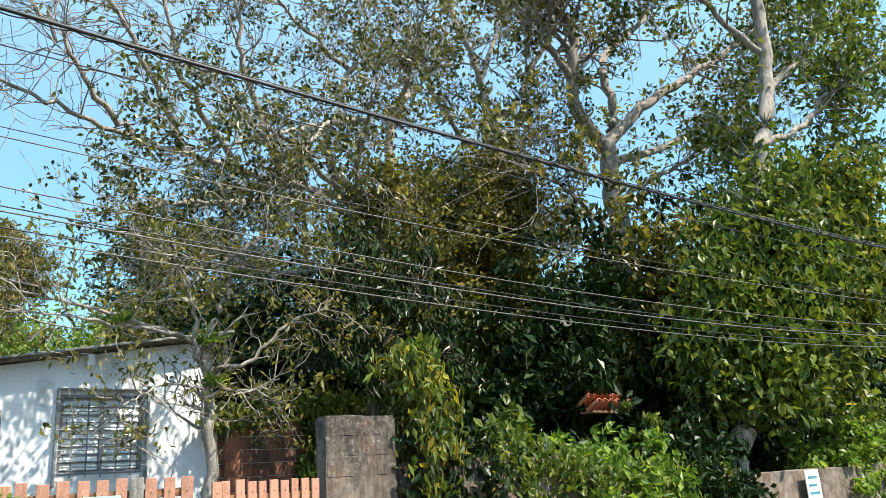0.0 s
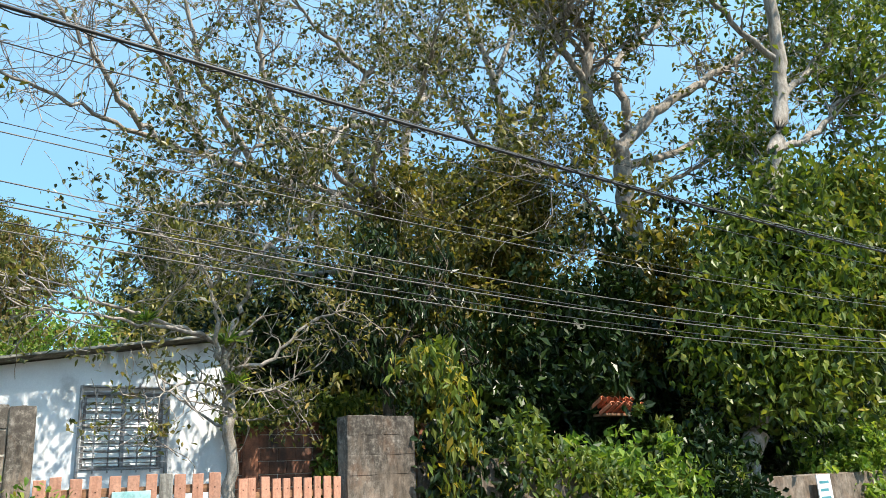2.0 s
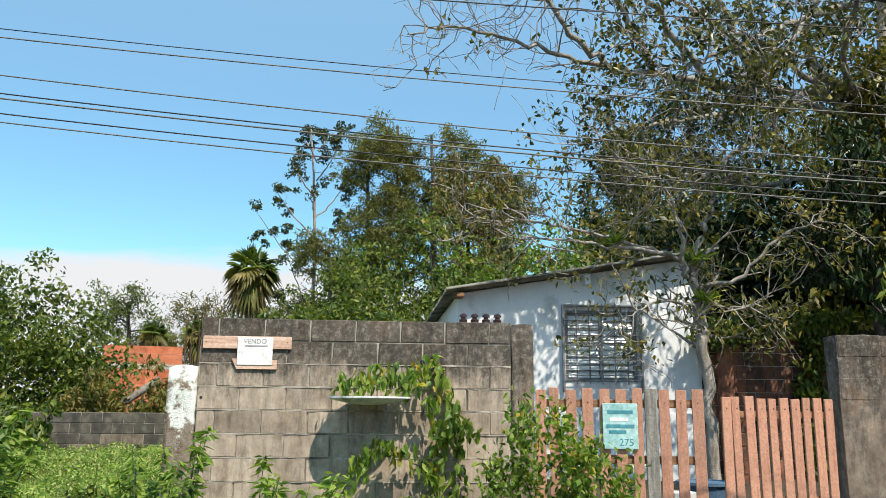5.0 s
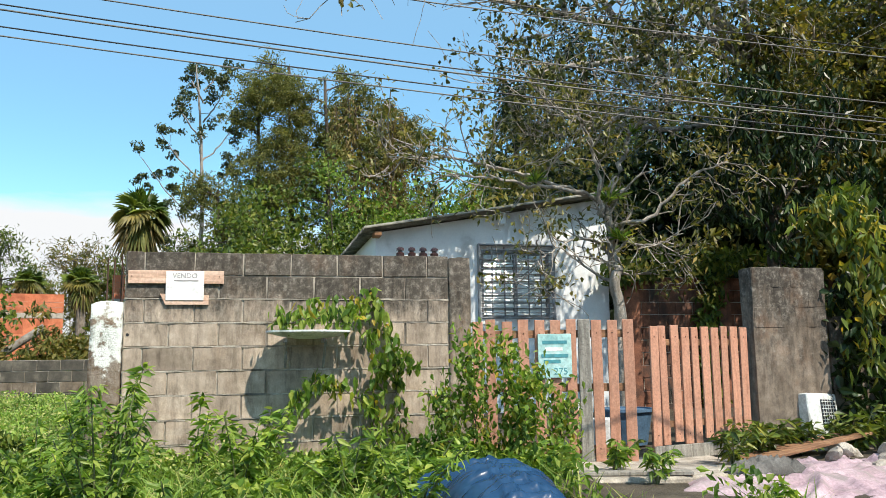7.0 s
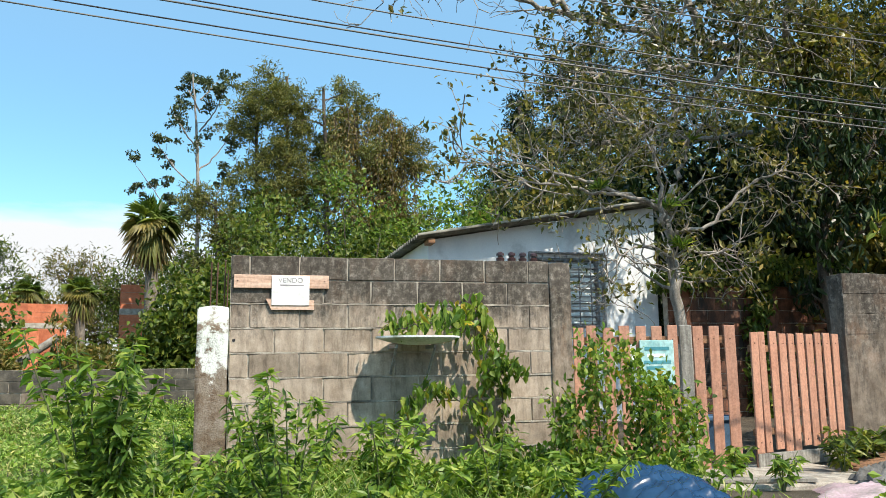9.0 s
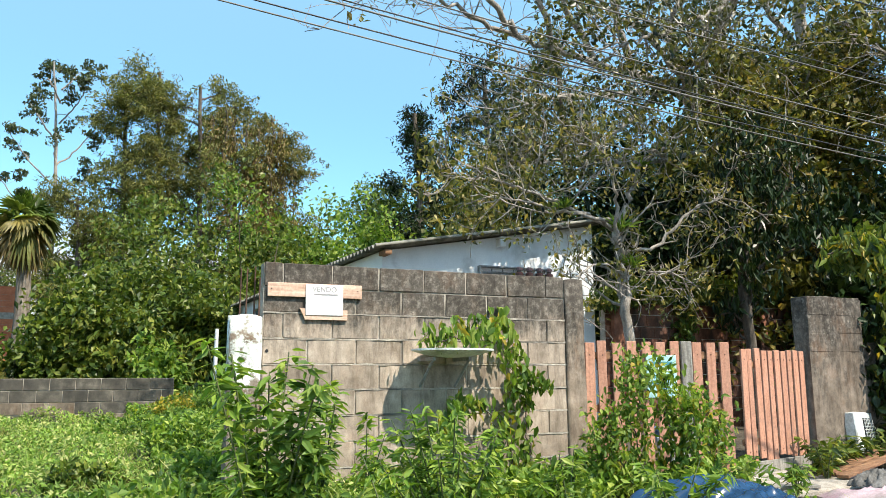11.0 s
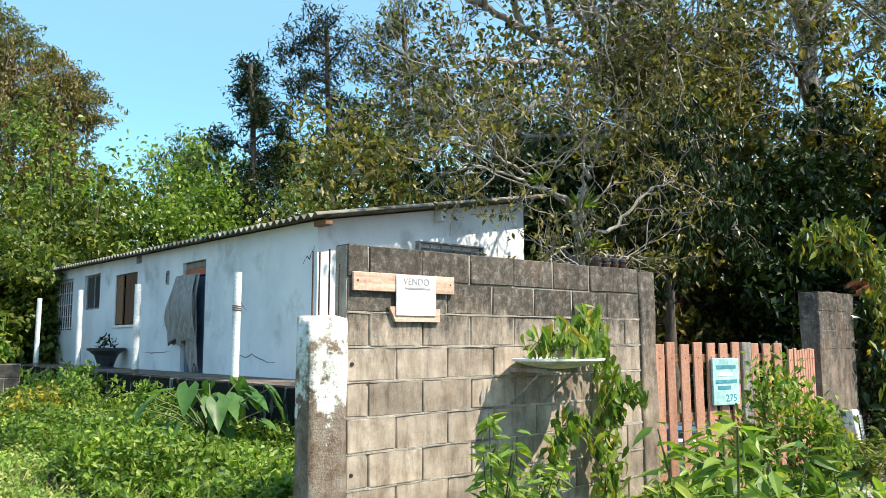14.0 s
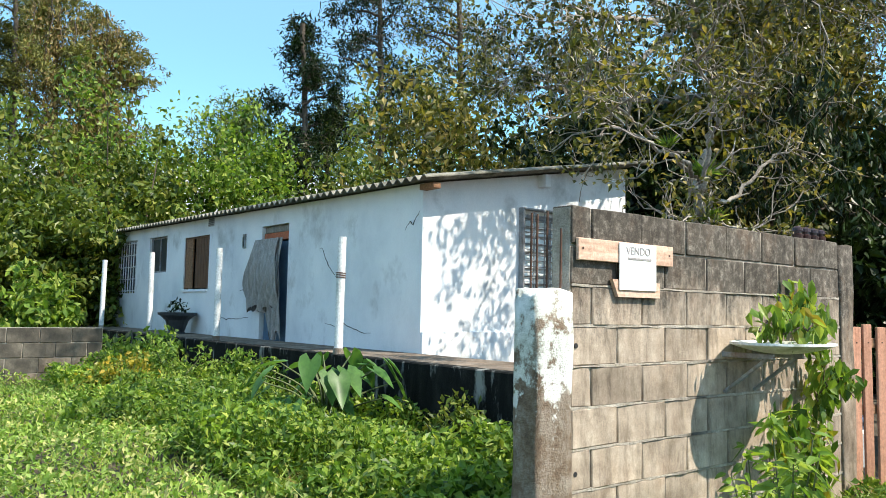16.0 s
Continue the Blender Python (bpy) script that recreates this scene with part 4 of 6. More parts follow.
for k in range(6):
    part("grille_bar", rod((0.2 + k * 0.035, -0.013, 0.22), (0.2 + k * 0.035, -0.013, 0.5), 0.003, sides=5), APPLIANCE, casing)

bucket = thing("tub", (5.25, 1.1, -0.2), "faded blue plastic tub in the yard behind the gate", "tub")
bm = bmesh.new()
rod((0, 0, 0), (0, 0, 0.36), 0.22, bm, 20, 0.28)
tub_body = part("body", bm, BLUE_DOOR, bucket)
bm = bmesh.new()
bmesh.ops.create_cone(bm, cap_ends=False, segments=20, radius1=0.3, radius2=0.3, depth=0.03, matrix=pose(0, 0, 0.36))
bmesh.ops.solidify(bm, geom=bm.faces[:], thickness=0.02)
part("rim", bm, BLUE_DOOR, tub_body)
pail = thing("bucket", (4.85, 0.75, -0.2), "white plastic bucket standing in the yard", "bucket")
bm = bmesh.new()
rod((0, 0, 0), (0, 0, 0.3), 0.13, bm, 18, 0.16)
part("body", bm, PVC, pail)

# ---- by the roadside: slab, tarpaulin, cloth and timber ----
apron = tagged(part("pavement", box((3.9, -1.25, -0.3), (5.5, -0.05, -0.19), 0.02), MORTAR), "cracked pale concrete apron before the gate", "pavement", kind="structure")


def ridged(x, y, z):
    """Sharp folds: high along the zero lines of a noise."""
    return 1 - min(1.0, abs(noise.noise(Vector((x, y, z)))) * 3.2)


def draped(name, at, label, category, mat, half, height, turn, fold, seedv, lean=0.0, along=3.0, across=7.0, part_name="sheet", cells=(88, 60), taper=0.0):
    """A sheet thrown over a heap: a rounded mound, sharp folds that fan out down its sides, a ragged hem lying on the ground."""
    root = thing(name, at, label, category)
    root.rotation_euler = (0, 0, radians(turn))
    nu, nv = cells
    verts = []
    for j in range(nv):
        v = -1 + 2 * j / (nv - 1)
        for i in range(nu):
            u = -1 + 2 * i / (nu - 1)
            ragged = 1 + 0.13 * noise.noise(Vector((u * 2.1 + seedv, v * 2.1, 0.4)))
            width = (1 - taper * (u + 1) / 2) * ragged
            x, y = u * half[0] * ragged, v * half[1] * width
            top = max(0.0, 1 - abs(u) ** 2.6) ** 0.6 * max(0.0, 1 - abs(v) ** 2.4) ** 0.7 * (1 - lean * (u + 1) / 2)
            bend = noise.noise(Vector((x * 1.4 + seedv, y * 1.4, 3.0)))
            turn_a = math.atan2(v, u + 0.35) * 1.9
            f = 0.3 * ridged(turn_a + bend, (abs(u) + abs(v)) * 0.5 + seedv, 1.0) + 0.6 * ridged(x * along + bend * 1.2 + seedv, y * across, 5.0) + 0.3 * ridged(x * along * 2.3 + 0.8 * y + bend, y * across * 1.8, 8.0 + seedv)
            z = height * top * (1 + 0.3 * bend) + fold * (f - 0.45) * (0.35 + min(1.0, 2.2 * top)) * (1 if top > 0.02 else 0.5)
            verts.append((x + 0.03 * bend, y + 0.04 * bend, max(z, -0.01) + 0.012 * f))
    a = np.array(verts)
    i = (np.arange(nv - 1)[:, None] * nu + np.arange(nu - 1)[None]).reshape(-1, 1)
    f = i + np.array([[0, 1, nu + 1, nu]])
    mesh_object(part_name, np.concatenate([a, a - np.array([0, 0, 0.008])]), np.concatenate([f, f[:, ::-1] + len(a)]), mat, root, smooth=True)
    return root


draped("tarpaulin", (2.86, -2.28, -0.26), "wrinkled blue plastic tarpaulin over a long tapering heap on the verge", "tarpaulin", TARP, (0.95, 0.46), 0.41, -84, 0.042, 2.3, lean=0.5, along=6.5, across=0.9, taper=0.3, cells=(120, 70))
draped("cloth_heap", (5.95, -1.5, -0.28), "crumpled pink cloth thrown over rubble on the verge", "cloth", PINK, (1.5, 0.85), 0.11, 22, 0.05, 4.1, lean=0.0, along=2.0, across=3.4, cells=(110, 70))
draped("rag", (5.2, -1.42, -0.16), "small crumpled grey rag lying on pink cloth", "cloth", RAG, (0.3, 0.15), 0.09, 12, 0.04, 8.2, along=8, across=14, cells=(40, 24))
for (a, b, wid, lab) in (((5.35, -0.92, -0.16), (6.9, -0.5, 0.0), 0.11, "brown timber plank on the rubble heap"), ((5.5, -0.62, -0.17), (6.85, -0.25, -0.03), 0.18, "wide brown plank lying beside the gate"),
                        ((3.75, -0.95, -0.17), (4.7, -1.2, -0.17), 0.12, "weathered plank lying on the concrete apron")):
    pl = thing("plank", a, lab, "plank", "planks on the verge")
    d = Vector(b) - Vector(a)
    part("board", box((0, -wid / 2, -0.014), (d.length, wid / 2, 0.014), 0.003, rot=None), BROWN_WOOD if "brown" in lab else GREY_WOOD, pl)
    pl.rotation_euler = d.to_track_quat("X", "Z").to_euler()
rs = random.Random(21)
for k in range(16):
    bm = bmesh.new()
    bmesh.ops.create_icosphere(bm, subdivisions=2, radius=1)
    s = Vector((rs.uniform(0.05, 0.13), rs.uniform(0.05, 0.1), rs.uniform(0.035, 0.07)))
    o = Vector((rs.uniform(0, 50), 0, 0))
    for vtx in bm.verts:
        vtx.co *= 1 + 0.35 * noise.noise(vtx.co * 1.7 + o)
        vtx.co = Vector((vtx.co.x * s.x, vtx.co.y * s.y, vtx.co.z * s.z))
    st = tagged(part("stone", bm, MORTAR, None), "broken lump of pale rubble on the verge", "stone", "rubble lumps")
    st.location = (rs.uniform(6.2, 7.6), rs.uniform(-1.4, -0.5), -0.2 + rs.uniform(0, 0.1))
    st.rotation_euler = (rs.uniform(0, 1), rs.uniform(0, 1), rs.uniform(0, 6))

notice = thing("notice_board", (14.7, -0.08, 0.12), "small white board with dark lettering on the roadside wall", "sign")
part("board", box((0, 0, 0), (0.42, 0.02, 0.6), 0.004), PAPER, notice)
for k in range(4):
    part("text_line", box((0.06, -0.004, 0.46 - k * 0.12), (0.34 - 0.04 * (k % 2), 0.0, 0.50 - k * 0.12)), TEAL_INK, notice)

# ---- overhead lines ----
for z0, r, mat, dy in ((3.89, 0.003, CABLE, 0.0), (3.78, 0.003, CABLE_PALE, 0.15), (3.66, 0.013, CABLE, 0.0), (3.44, 0.0042, CABLE, 0.0), (3.04, 0.003, CABLE, 0.05), (2.96, 0.004, CABLE_PALE, 0.0),
                       (2.71, 0.004, CABLE_PALE, 0.0), (2.61, 0.004, CABLE, 0.03), (2.57, 0.005, CABLE_PALE, 0.0), (2.49, 0.004, CABLE, 0.03), (2.43, 0.004, CABLE_PALE, 0.0)):
    wire = thing("overhead_cable", (-10, -2.6 + dy, z0), "thick twisted black overhead cable" if r > 0.01 else ("thin grey overhead cable" if mat is CABLE_PALE else "thin black overhead cable"), "cable", "overhead cables")
    xs = np.linspace(0, 42, 65)
    sag = (0.0023 if z0 > 3.2 else 0.0038 if z0 > 2.8 else 0.005) * ((xs - 18.5) ** 2 - 72)
    v, f = tubes([(np.stack([xs, 0.02 * np.sin(xs * 0.4 + z0 * 5), sag], 1), np.full(65, r))], 6)
    mesh_object("strand", v, f, mat, wire, smooth=True)
    if r > 0.01:
        th = np.linspace(0, 42, 900)
        for ph in (0, math.pi):
            v, f = tubes([(np.stack([th, 0.017 * np.cos(th * 14 + ph), 0.0023 * ((th - 18.5) ** 2 - 72) + 0.017 * np.sin(th * 14 + ph)], 1), np.full(900, 0.005))], 4)
            mesh_object("strand", v, f, mat, wire)

tile_roof = thing("tile_roof", (12.3, 2.0, 1.95), "corner of an orange clay tile roof showing through the thicket", "roof")
for k in range(6):
    for m in range(2):
        bm = bmesh.new()
        bmesh.ops.create_cone(bm, cap_ends=False, segments=10, radius1=0.075, radius2=0.065, depth=0.3)
        bmesh.ops.delete(bm, geom=[f for f in bm.faces if f.calc_center_median().y < 0], context="FACES")
        bmesh.ops.solidify(bm, geom=bm.faces[:], thickness=0.012)
        bmesh.ops.rotate(bm, verts=bm.verts[:], matrix=Matrix.Rotation(radians(62), 3, "X"))
        part("tile", bm, BRICK_NEW, tile_roof).location = (k * 0.15, m * 0.2, m * 0.11)
part("batten", box((-0.05, 0.0, -0.1), (0.8, 0.3, -0.06), rot=None), BROWN_WOOD, tile_roof)

for px in (-10.0, 32.0):
    pole = thing("utility_pole", (px, -2.72, -0.65), "grey concrete utility pole carrying the overhead cables", "utility pole", "utility poles")
    part("shaft", rod((0, 0, 0), (0, 0, 6.4), 0.14, sides=14, r2=0.09), MORTAR, pole)
    for zz in (4.1, 4.6, 5.2, 5.7):
        part("crossarm", box((-0.05, -0.25, zz), (0.05, 0.4, zz + 0.08), 0.006), GREY_WOOD, pole)

# ---- trees ----
def near(at, *more):
    """Limb points given from the tree's foot."""
    return [tuple(np.array(at) + np.array(p)) for p in more]


R = np.random.default_rng(11)
tree("tree", (6.22, 3.2, -0.1), "small half-bare tree with bromeliads leaning over the house roof", [
    ([(6.25, 3.2, -0.1), (6.22, 3.2, 1.4), (6.18, 3.2, 2.05), (6.05, 3.2, 2.87)], 0.085, 0.06),
    ([(6.04, 3.2, 2.85), (6.31, 3.1, 3.42), (6.38, 3.0, 3.8), (6.59, 2.9, 4.04), (7.06, 2.8, 4.32)], 0.05, 0.015),
    ([(6.0, 3.2, 2.86), (5.63, 3.0, 2.95), (4.81, 2.8, 2.98), (4.13, 2.6, 3.02), (3.3, 2.4, 2.95)], 0.035, 0.008),
    ([(6.0, 3.2, 2.9), (5.2, 3.0, 3.05), (4.3, 2.73, 3.2), (3.5, 2.47, 3.22), (2.7, 2.2, 3.1)], 0.032, 0.006),
    ([(6.05, 3.2, 2.8), (5.9, 3.0, 2.67), (5.8, 2.8, 3.19), (5.52, 2.6, 3.71), (5.0, 2.5, 4.0)], 0.04, 0.01),
    ([(6.1, 3.2, 2.5), (6.7, 3.0, 2.7), (7.2, 2.8, 3.2), (7.7, 2.7, 3.4)], 0.035, 0.01),
    ([(6.15, 3.2, 2.2), (5.6, 2.9, 2.3), (5.1, 2.8, 2.1), (4.8, 2.7, 1.9)], 0.02, 0.006),
    ([(6.1, 3.2, 2.4), (6.5, 2.8, 2.2), (6.9, 2.6, 2.35)], 0.02, 0.006)],
    R, twigs=13, twig_length=0.85, forks=3, leaves=8, clump=0.2, leaf=(0.095, 0.045), mats=(BARK, LEAF_CANOPY), bare=0.55)
for at, s in (((6.05, 3.05, 2.85), 1.0), ((6.2, 3.0, 2.3), 0.8), ((4.9, 2.75, 3.02), 0.6), ((6.4, 2.95, 3.8), 0.55)):
    brom = thing("bromeliad", at, "green bromeliad rosette growing on a branch", "bromeliad", "bromeliads on the tree")
    n = 34
    a = R.uniform(0, 2 * np.pi, n)
    out = np.stack([np.cos(a), np.sin(a), R.uniform(0.1, 1.4, n)], 1)
    v, f = leaf_mesh(R, unit(out) * 0.16 * s, 0.34 * s, 0.045 * s, 0, 0.4, 0.5, 0.25, heading=unit(out) * 3)
    mesh_object("rosette", v, f, LEAF_BRIGHT, brom)

tree("tree", (11.2, 6.2, 0), "large spreading tree with pale half-bare limbs reaching over the house", [
    ([(11.2, 6.2, 0), (11.1, 6.0, 3.75), (11.07, 6.0, 5.78), (10.55, 6.0, 6.45)], 0.2, 0.12),
    ([(10.55, 6.0, 6.4), (9.27, 5.8, 6.55), (7.55, 5.6, 6.6), (6.25, 5.4, 6.62), (5.3, 5.2, 6.7), (4.2, 5.0, 6.85), (3.0, 4.8, 7.0), (2.2, 4.6, 6.75)], 0.085, 0.012),
    ([(5.7, 5.2, 6.6), (4.9, 4.8, 7.0), (4.3, 4.5, 7.6), (3.7, 4.3, 8.1), (3.3, 4.2, 8.5)], 0.06, 0.012),
    ([(6.5, 5.4, 6.55), (5.48, 4.67, 7.84), (4.82, 4.33, 8.57), (4.3, 4.0, 9.2)], 0.06, 0.012),
    ([(7.6, 5.6, 6.55), (6.4, 5.2, 7.9), (5.9, 4.9, 9.0), (5.3, 4.7, 10.2)], 0.07, 0.012),
    ([(8.6, 5.7, 6.5), (7.6, 5.3, 8.2), (7.2, 5.0, 9.6), (6.6, 4.8, 11.2)], 0.08, 0.014)],
    R, twigs=28, twig_length=1.3, forks=4, leaves=7, clump=0.22, leaf=(0.13, 0.07), mats=(BARK, LEAF_DRY), bare=0.95, lift=0.08)
tree("tree", (11.6, 6.8, 0), "tall dark-leaved tree with a loose open crown behind the house", [
    ([(11.6, 6.8, 0), (11.3, 6.4, 4.0), (11.11, 6.2, 6.41)], 0.2, 0.12),
    ([(11.11, 6.2, 6.4), (11.27, 6.08, 8.3), (11.52, 6.17, 9.09), (12.34, 6.25, 9.92), (12.54, 6.33, 10.78), (11.82, 6.42, 11.52), (11.2, 6.5, 12.6)], 0.12, 0.02),
    ([(11.1, 6.2, 6.3), (9.6, 5.75, 7.1), (9.66, 5.5, 8.45), (10.1, 5.25, 9.76), (10.25, 5.0, 11.5)], 0.12, 0.02),
    ([(11.1, 6.2, 6.0), (9.2, 5.4, 6.2), (7.4, 5.2, 5.8), (6.2, 5.0, 5.5), (5.2, 4.8, 5.1)], 0.08, 0.012),
    ([(10.4, 5.9, 6.2), (8.6, 5.2, 7.0), (7.3, 5.0, 7.5), (6.3, 4.9, 8.0)], 0.07, 0.012),
    ([(9.2, 5.5, 6.4), (7.6, 5.6, 5.0), (6.6, 5.8, 4.6), (5.8, 5.6, 4.5)], 0.06, 0.012),
    ([(11.2, 6.3, 5.5), (9.4, 7.0, 5.2), (8.0, 7.6, 5.5), (6.8, 8.2, 5.9)], 0.07, 0.012),
    ([(11.1, 6.2, 6.4), (12.6, 5.6, 7.2), (13.8, 5.2, 8.2), (14.6, 5.0, 9.4)], 0.09, 0.015),
    ([(10.0, 5.5, 9.2), (8.6, 5.2, 9.8), (7.6, 5.0, 10.4)], 0.06, 0.012),
    ([(10.6, 6.0, 6.2), (9.7, 5.0, 6.8), (9.2, 3.8, 7.2), (8.8, 2.8, 7.4)], 0.08, 0.015),
    ([(9.2, 3.8, 7.2), (7.7, 3.05, 6.4), (6.6, 2.75, 5.8), (6.0, 2.6, 5.5), (5.5, 2.5, 5.35)], 0.05, 0.01),
    ([(8.0, 3.2, 6.6), (7.2, 2.4, 5.6), (6.6, 2.0, 4.9)], 0.04, 0.01),
    ([(11.5, 6.1, 8.6), (11.0, 4.8, 9.4), (10.6, 3.6, 9.9)], 0.07, 0.015)],
    R, twigs=22, twig_length=1.4, forks=4, leaves=15, clump=0.22, leaf=(0.1, 0.058), mats=(BARK, LEAF_LOOSE), bare=0.46)
tree("tree", (13.4, 7.0, 0), "broad dense olive-leaved tree filling the thicket behind the yard", [
    ([(13.4, 7.0, 0), (13.3, 6.9, 3.0), (13.2, 6.8, 5.0)], 0.2, 0.12),
    ([(13.2, 6.8, 4.9), (12.2, 6.2, 5.8), (11.2, 5.6, 6.3), (10.2, 5.2, 6.6)], 0.09, 0.02),
    ([(13.2, 6.8, 4.9), (12.6, 5.6, 6.0), (12.0, 4.6, 6.8)], 0.08, 0.02),
    ([(13.2, 6.8, 5.0), (14.4, 6.2, 6.0), (15.6, 5.8, 6.8)], 0.08, 0.02),
    ([(13.2, 6.8, 5.0), (13.4, 7.0, 6.4), (13.2, 7.4, 7.6)], 0.08, 0.02),
    ([(13.2, 6.8, 5.0), (14.2, 6.2, 6.8), (14.8, 5.8, 8.0)], 0.08, 0.02),
    ([(13.2, 6.8, 5.0), (13.6, 5.8, 6.6), (13.4, 5.0, 7.6)], 0.08, 0.02),
    ([(13.2, 6.8, 4.6), (11.8, 5.6, 4.9), (10.4, 4.6, 5.0)], 0.07, 0.02)],
    R, twigs=22, twig_length=1.3, forks=4, leaves=18, clump=0.4, leaf=(0.13, 0.07), mats=(BARK, LEAF_CANOPY), bare=0.1, upper=0.15)
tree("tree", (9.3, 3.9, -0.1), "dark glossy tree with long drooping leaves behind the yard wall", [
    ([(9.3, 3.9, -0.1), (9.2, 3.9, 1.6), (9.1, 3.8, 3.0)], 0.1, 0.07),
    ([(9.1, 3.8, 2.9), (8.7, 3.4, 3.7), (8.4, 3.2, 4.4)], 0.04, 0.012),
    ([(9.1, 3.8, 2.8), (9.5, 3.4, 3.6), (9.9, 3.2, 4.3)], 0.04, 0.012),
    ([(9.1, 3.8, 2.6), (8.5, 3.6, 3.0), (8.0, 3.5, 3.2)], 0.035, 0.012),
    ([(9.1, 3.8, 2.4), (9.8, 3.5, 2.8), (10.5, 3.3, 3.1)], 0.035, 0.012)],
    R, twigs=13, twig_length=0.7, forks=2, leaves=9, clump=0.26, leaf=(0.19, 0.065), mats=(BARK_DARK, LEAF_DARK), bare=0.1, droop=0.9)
tree("tree", (17.4, 5.0, 0), "tall pale-barked tree forking into crooked limbs", [
    ([(17.4, 5.0, 0), (17.4, 5.0, 3.0), (17.36, 5.0, 5.61), (17.23, 5.0, 7.66), (17.23, 5.0, 8.9)], 0.3, 0.22),
    ([(17.23, 5.0, 8.82), (16.16, 4.8, 9.27), (15.71, 4.6, 10.22), (15.76, 4.4, 11.23), (15.04, 4.2, 11.9), (14.4, 4.0, 13.2)], 0.2, 0.09),
    ([(17.28, 5.0, 8.9), (17.92, 5.2, 10.11), (17.99, 5.4, 11.76), (19.59, 5.6, 13.27), (21.03, 5.8, 14.65), (21.41, 6.0, 15.94)], 0.15, 0.05),
    ([(17.18, 5.0, 8.9), (18.97, 4.75, 10.51), (20.98, 4.5, 11.83), (23.0, 4.25, 13.25), (26.2, 4.0, 15.41)], 0.17, 0.05),
    ([(17.27, 5.0, 8.43), (21.1, 5.5, 10.11), (25.42, 6.0, 12.53), (30.04, 6.5, 15.37)], 0.12, 0.04),
    ([(15.7, 4.6, 10.2), (14.6, 4.4, 11.2), (14.2, 4.2, 12.6)], 0.08, 0.03),
    ([(15.2, 4.3, 11.8), (16.2, 4.2, 13.0), (16.8, 4.1, 14.6)], 0.08, 0.03),
    ([(17.35, 5.0, 5.8), (15.9, 4.4, 6.5), (14.4, 4.0, 6.9), (12.8, 3.8, 7.1)], 0.09, 0.02),
    ([(17.3, 5.0, 7.4), (19.0, 4.8, 8.4), (20.6, 4.6, 9.2), (22.2, 4.4, 10.4)], 0.09, 0.02)],
    R, twigs=24, twig_length=2.4, forks=5, leaves=11, clump=0.32, leaf=(0.18, 0.095), mats=(BARK, LEAF_CANOPY), bare=0.55)
tree("tree", (16.0, 8.2, 0), "slender tree with forked crooked limbs against the sky", [
    ([(16.0, 8.2, 0), (15.9, 8.0, 5.0), (15.87, 8.0, 8.61), (16.0, 8.0, 10.86)], 0.22, 0.16),
    ([(16.0, 8.0, 10.8), (15.8, 8.0, 11.87), (15.46, 8.0, 12.68), (14.77, 8.0, 14.11), (14.2, 8.0, 15.6)], 0.13, 0.05),
    ([(15.99, 8.0, 10.68), (16.78, 7.75, 11.12), (17.53, 7.5, 12.68), (18.13, 7.25, 13.69), (17.78, 7.0, 14.8)], 0.12, 0.05),
    ([(15.8, 8.0, 11.87), (17.11, 8.5, 14.03), (18.24, 9.0, 15.92)], 0.09, 0.04),
    ([(15.9, 8.0, 9.0), (14.2, 7.8, 10.4), (13.2, 7.6, 12.2)], 0.09, 0.03)],
    R, twigs=22, twig_length=2.0, forks=4, leaves=10, clump=0.32, leaf=(0.17, 0.09), mats=(BARK, LEAF_CANOPY), bare=0.58)
tree("tree", (14.0, 0.9, -0.2), "tall roadside tree with its trunk wrapped in climbing leaves", [
    ([(14.0, 0.9, -0.2), (14.49, 0.8, 1.44), (15.19, 0.8, 2.62), (16.0, 0.8, 4.6), (16.74, 0.8, 6.62), (17.56, 0.8, 8.51), (17.89, 0.8, 9.86), (18.3, 0.8, 13.0)], 0.22, 0.13),
    ([(17.56, 0.8, 8.51), (19.82, 1.2, 10.05), (22.7, 1.6, 12.13), (26.13, 2.0, 14.66)], 0.1, 0.03),
    ([(17.0, 0.8, 7.2), (18.6, 0.6, 8.0), (20.2, 0.4, 9.4), (22, 0.4, 10.4)], 0.09, 0.03),
    ([(17.8, 0.8, 9.6), (16.6, 1.4, 11.0), (16.0, 2.0, 12.6)], 0.08, 0.03),
    ([(18.1, 0.8, 11.6), (19.5, 0.6, 12.8), (21.0, 0.6, 14.0)], 0.08, 0.03),
    ([(16.9, 0.8, 7.0), (18.4, 1.8, 7.0), (20.2, 2.4, 7.2)], 0.07, 0.03)],
    R, twigs=30, twig_length=2.0, forks=4, leaves=12, clump=0.42, leaf=(0.2, 0.105), mats=(BARK, LEAF_MID), bare=0.22)


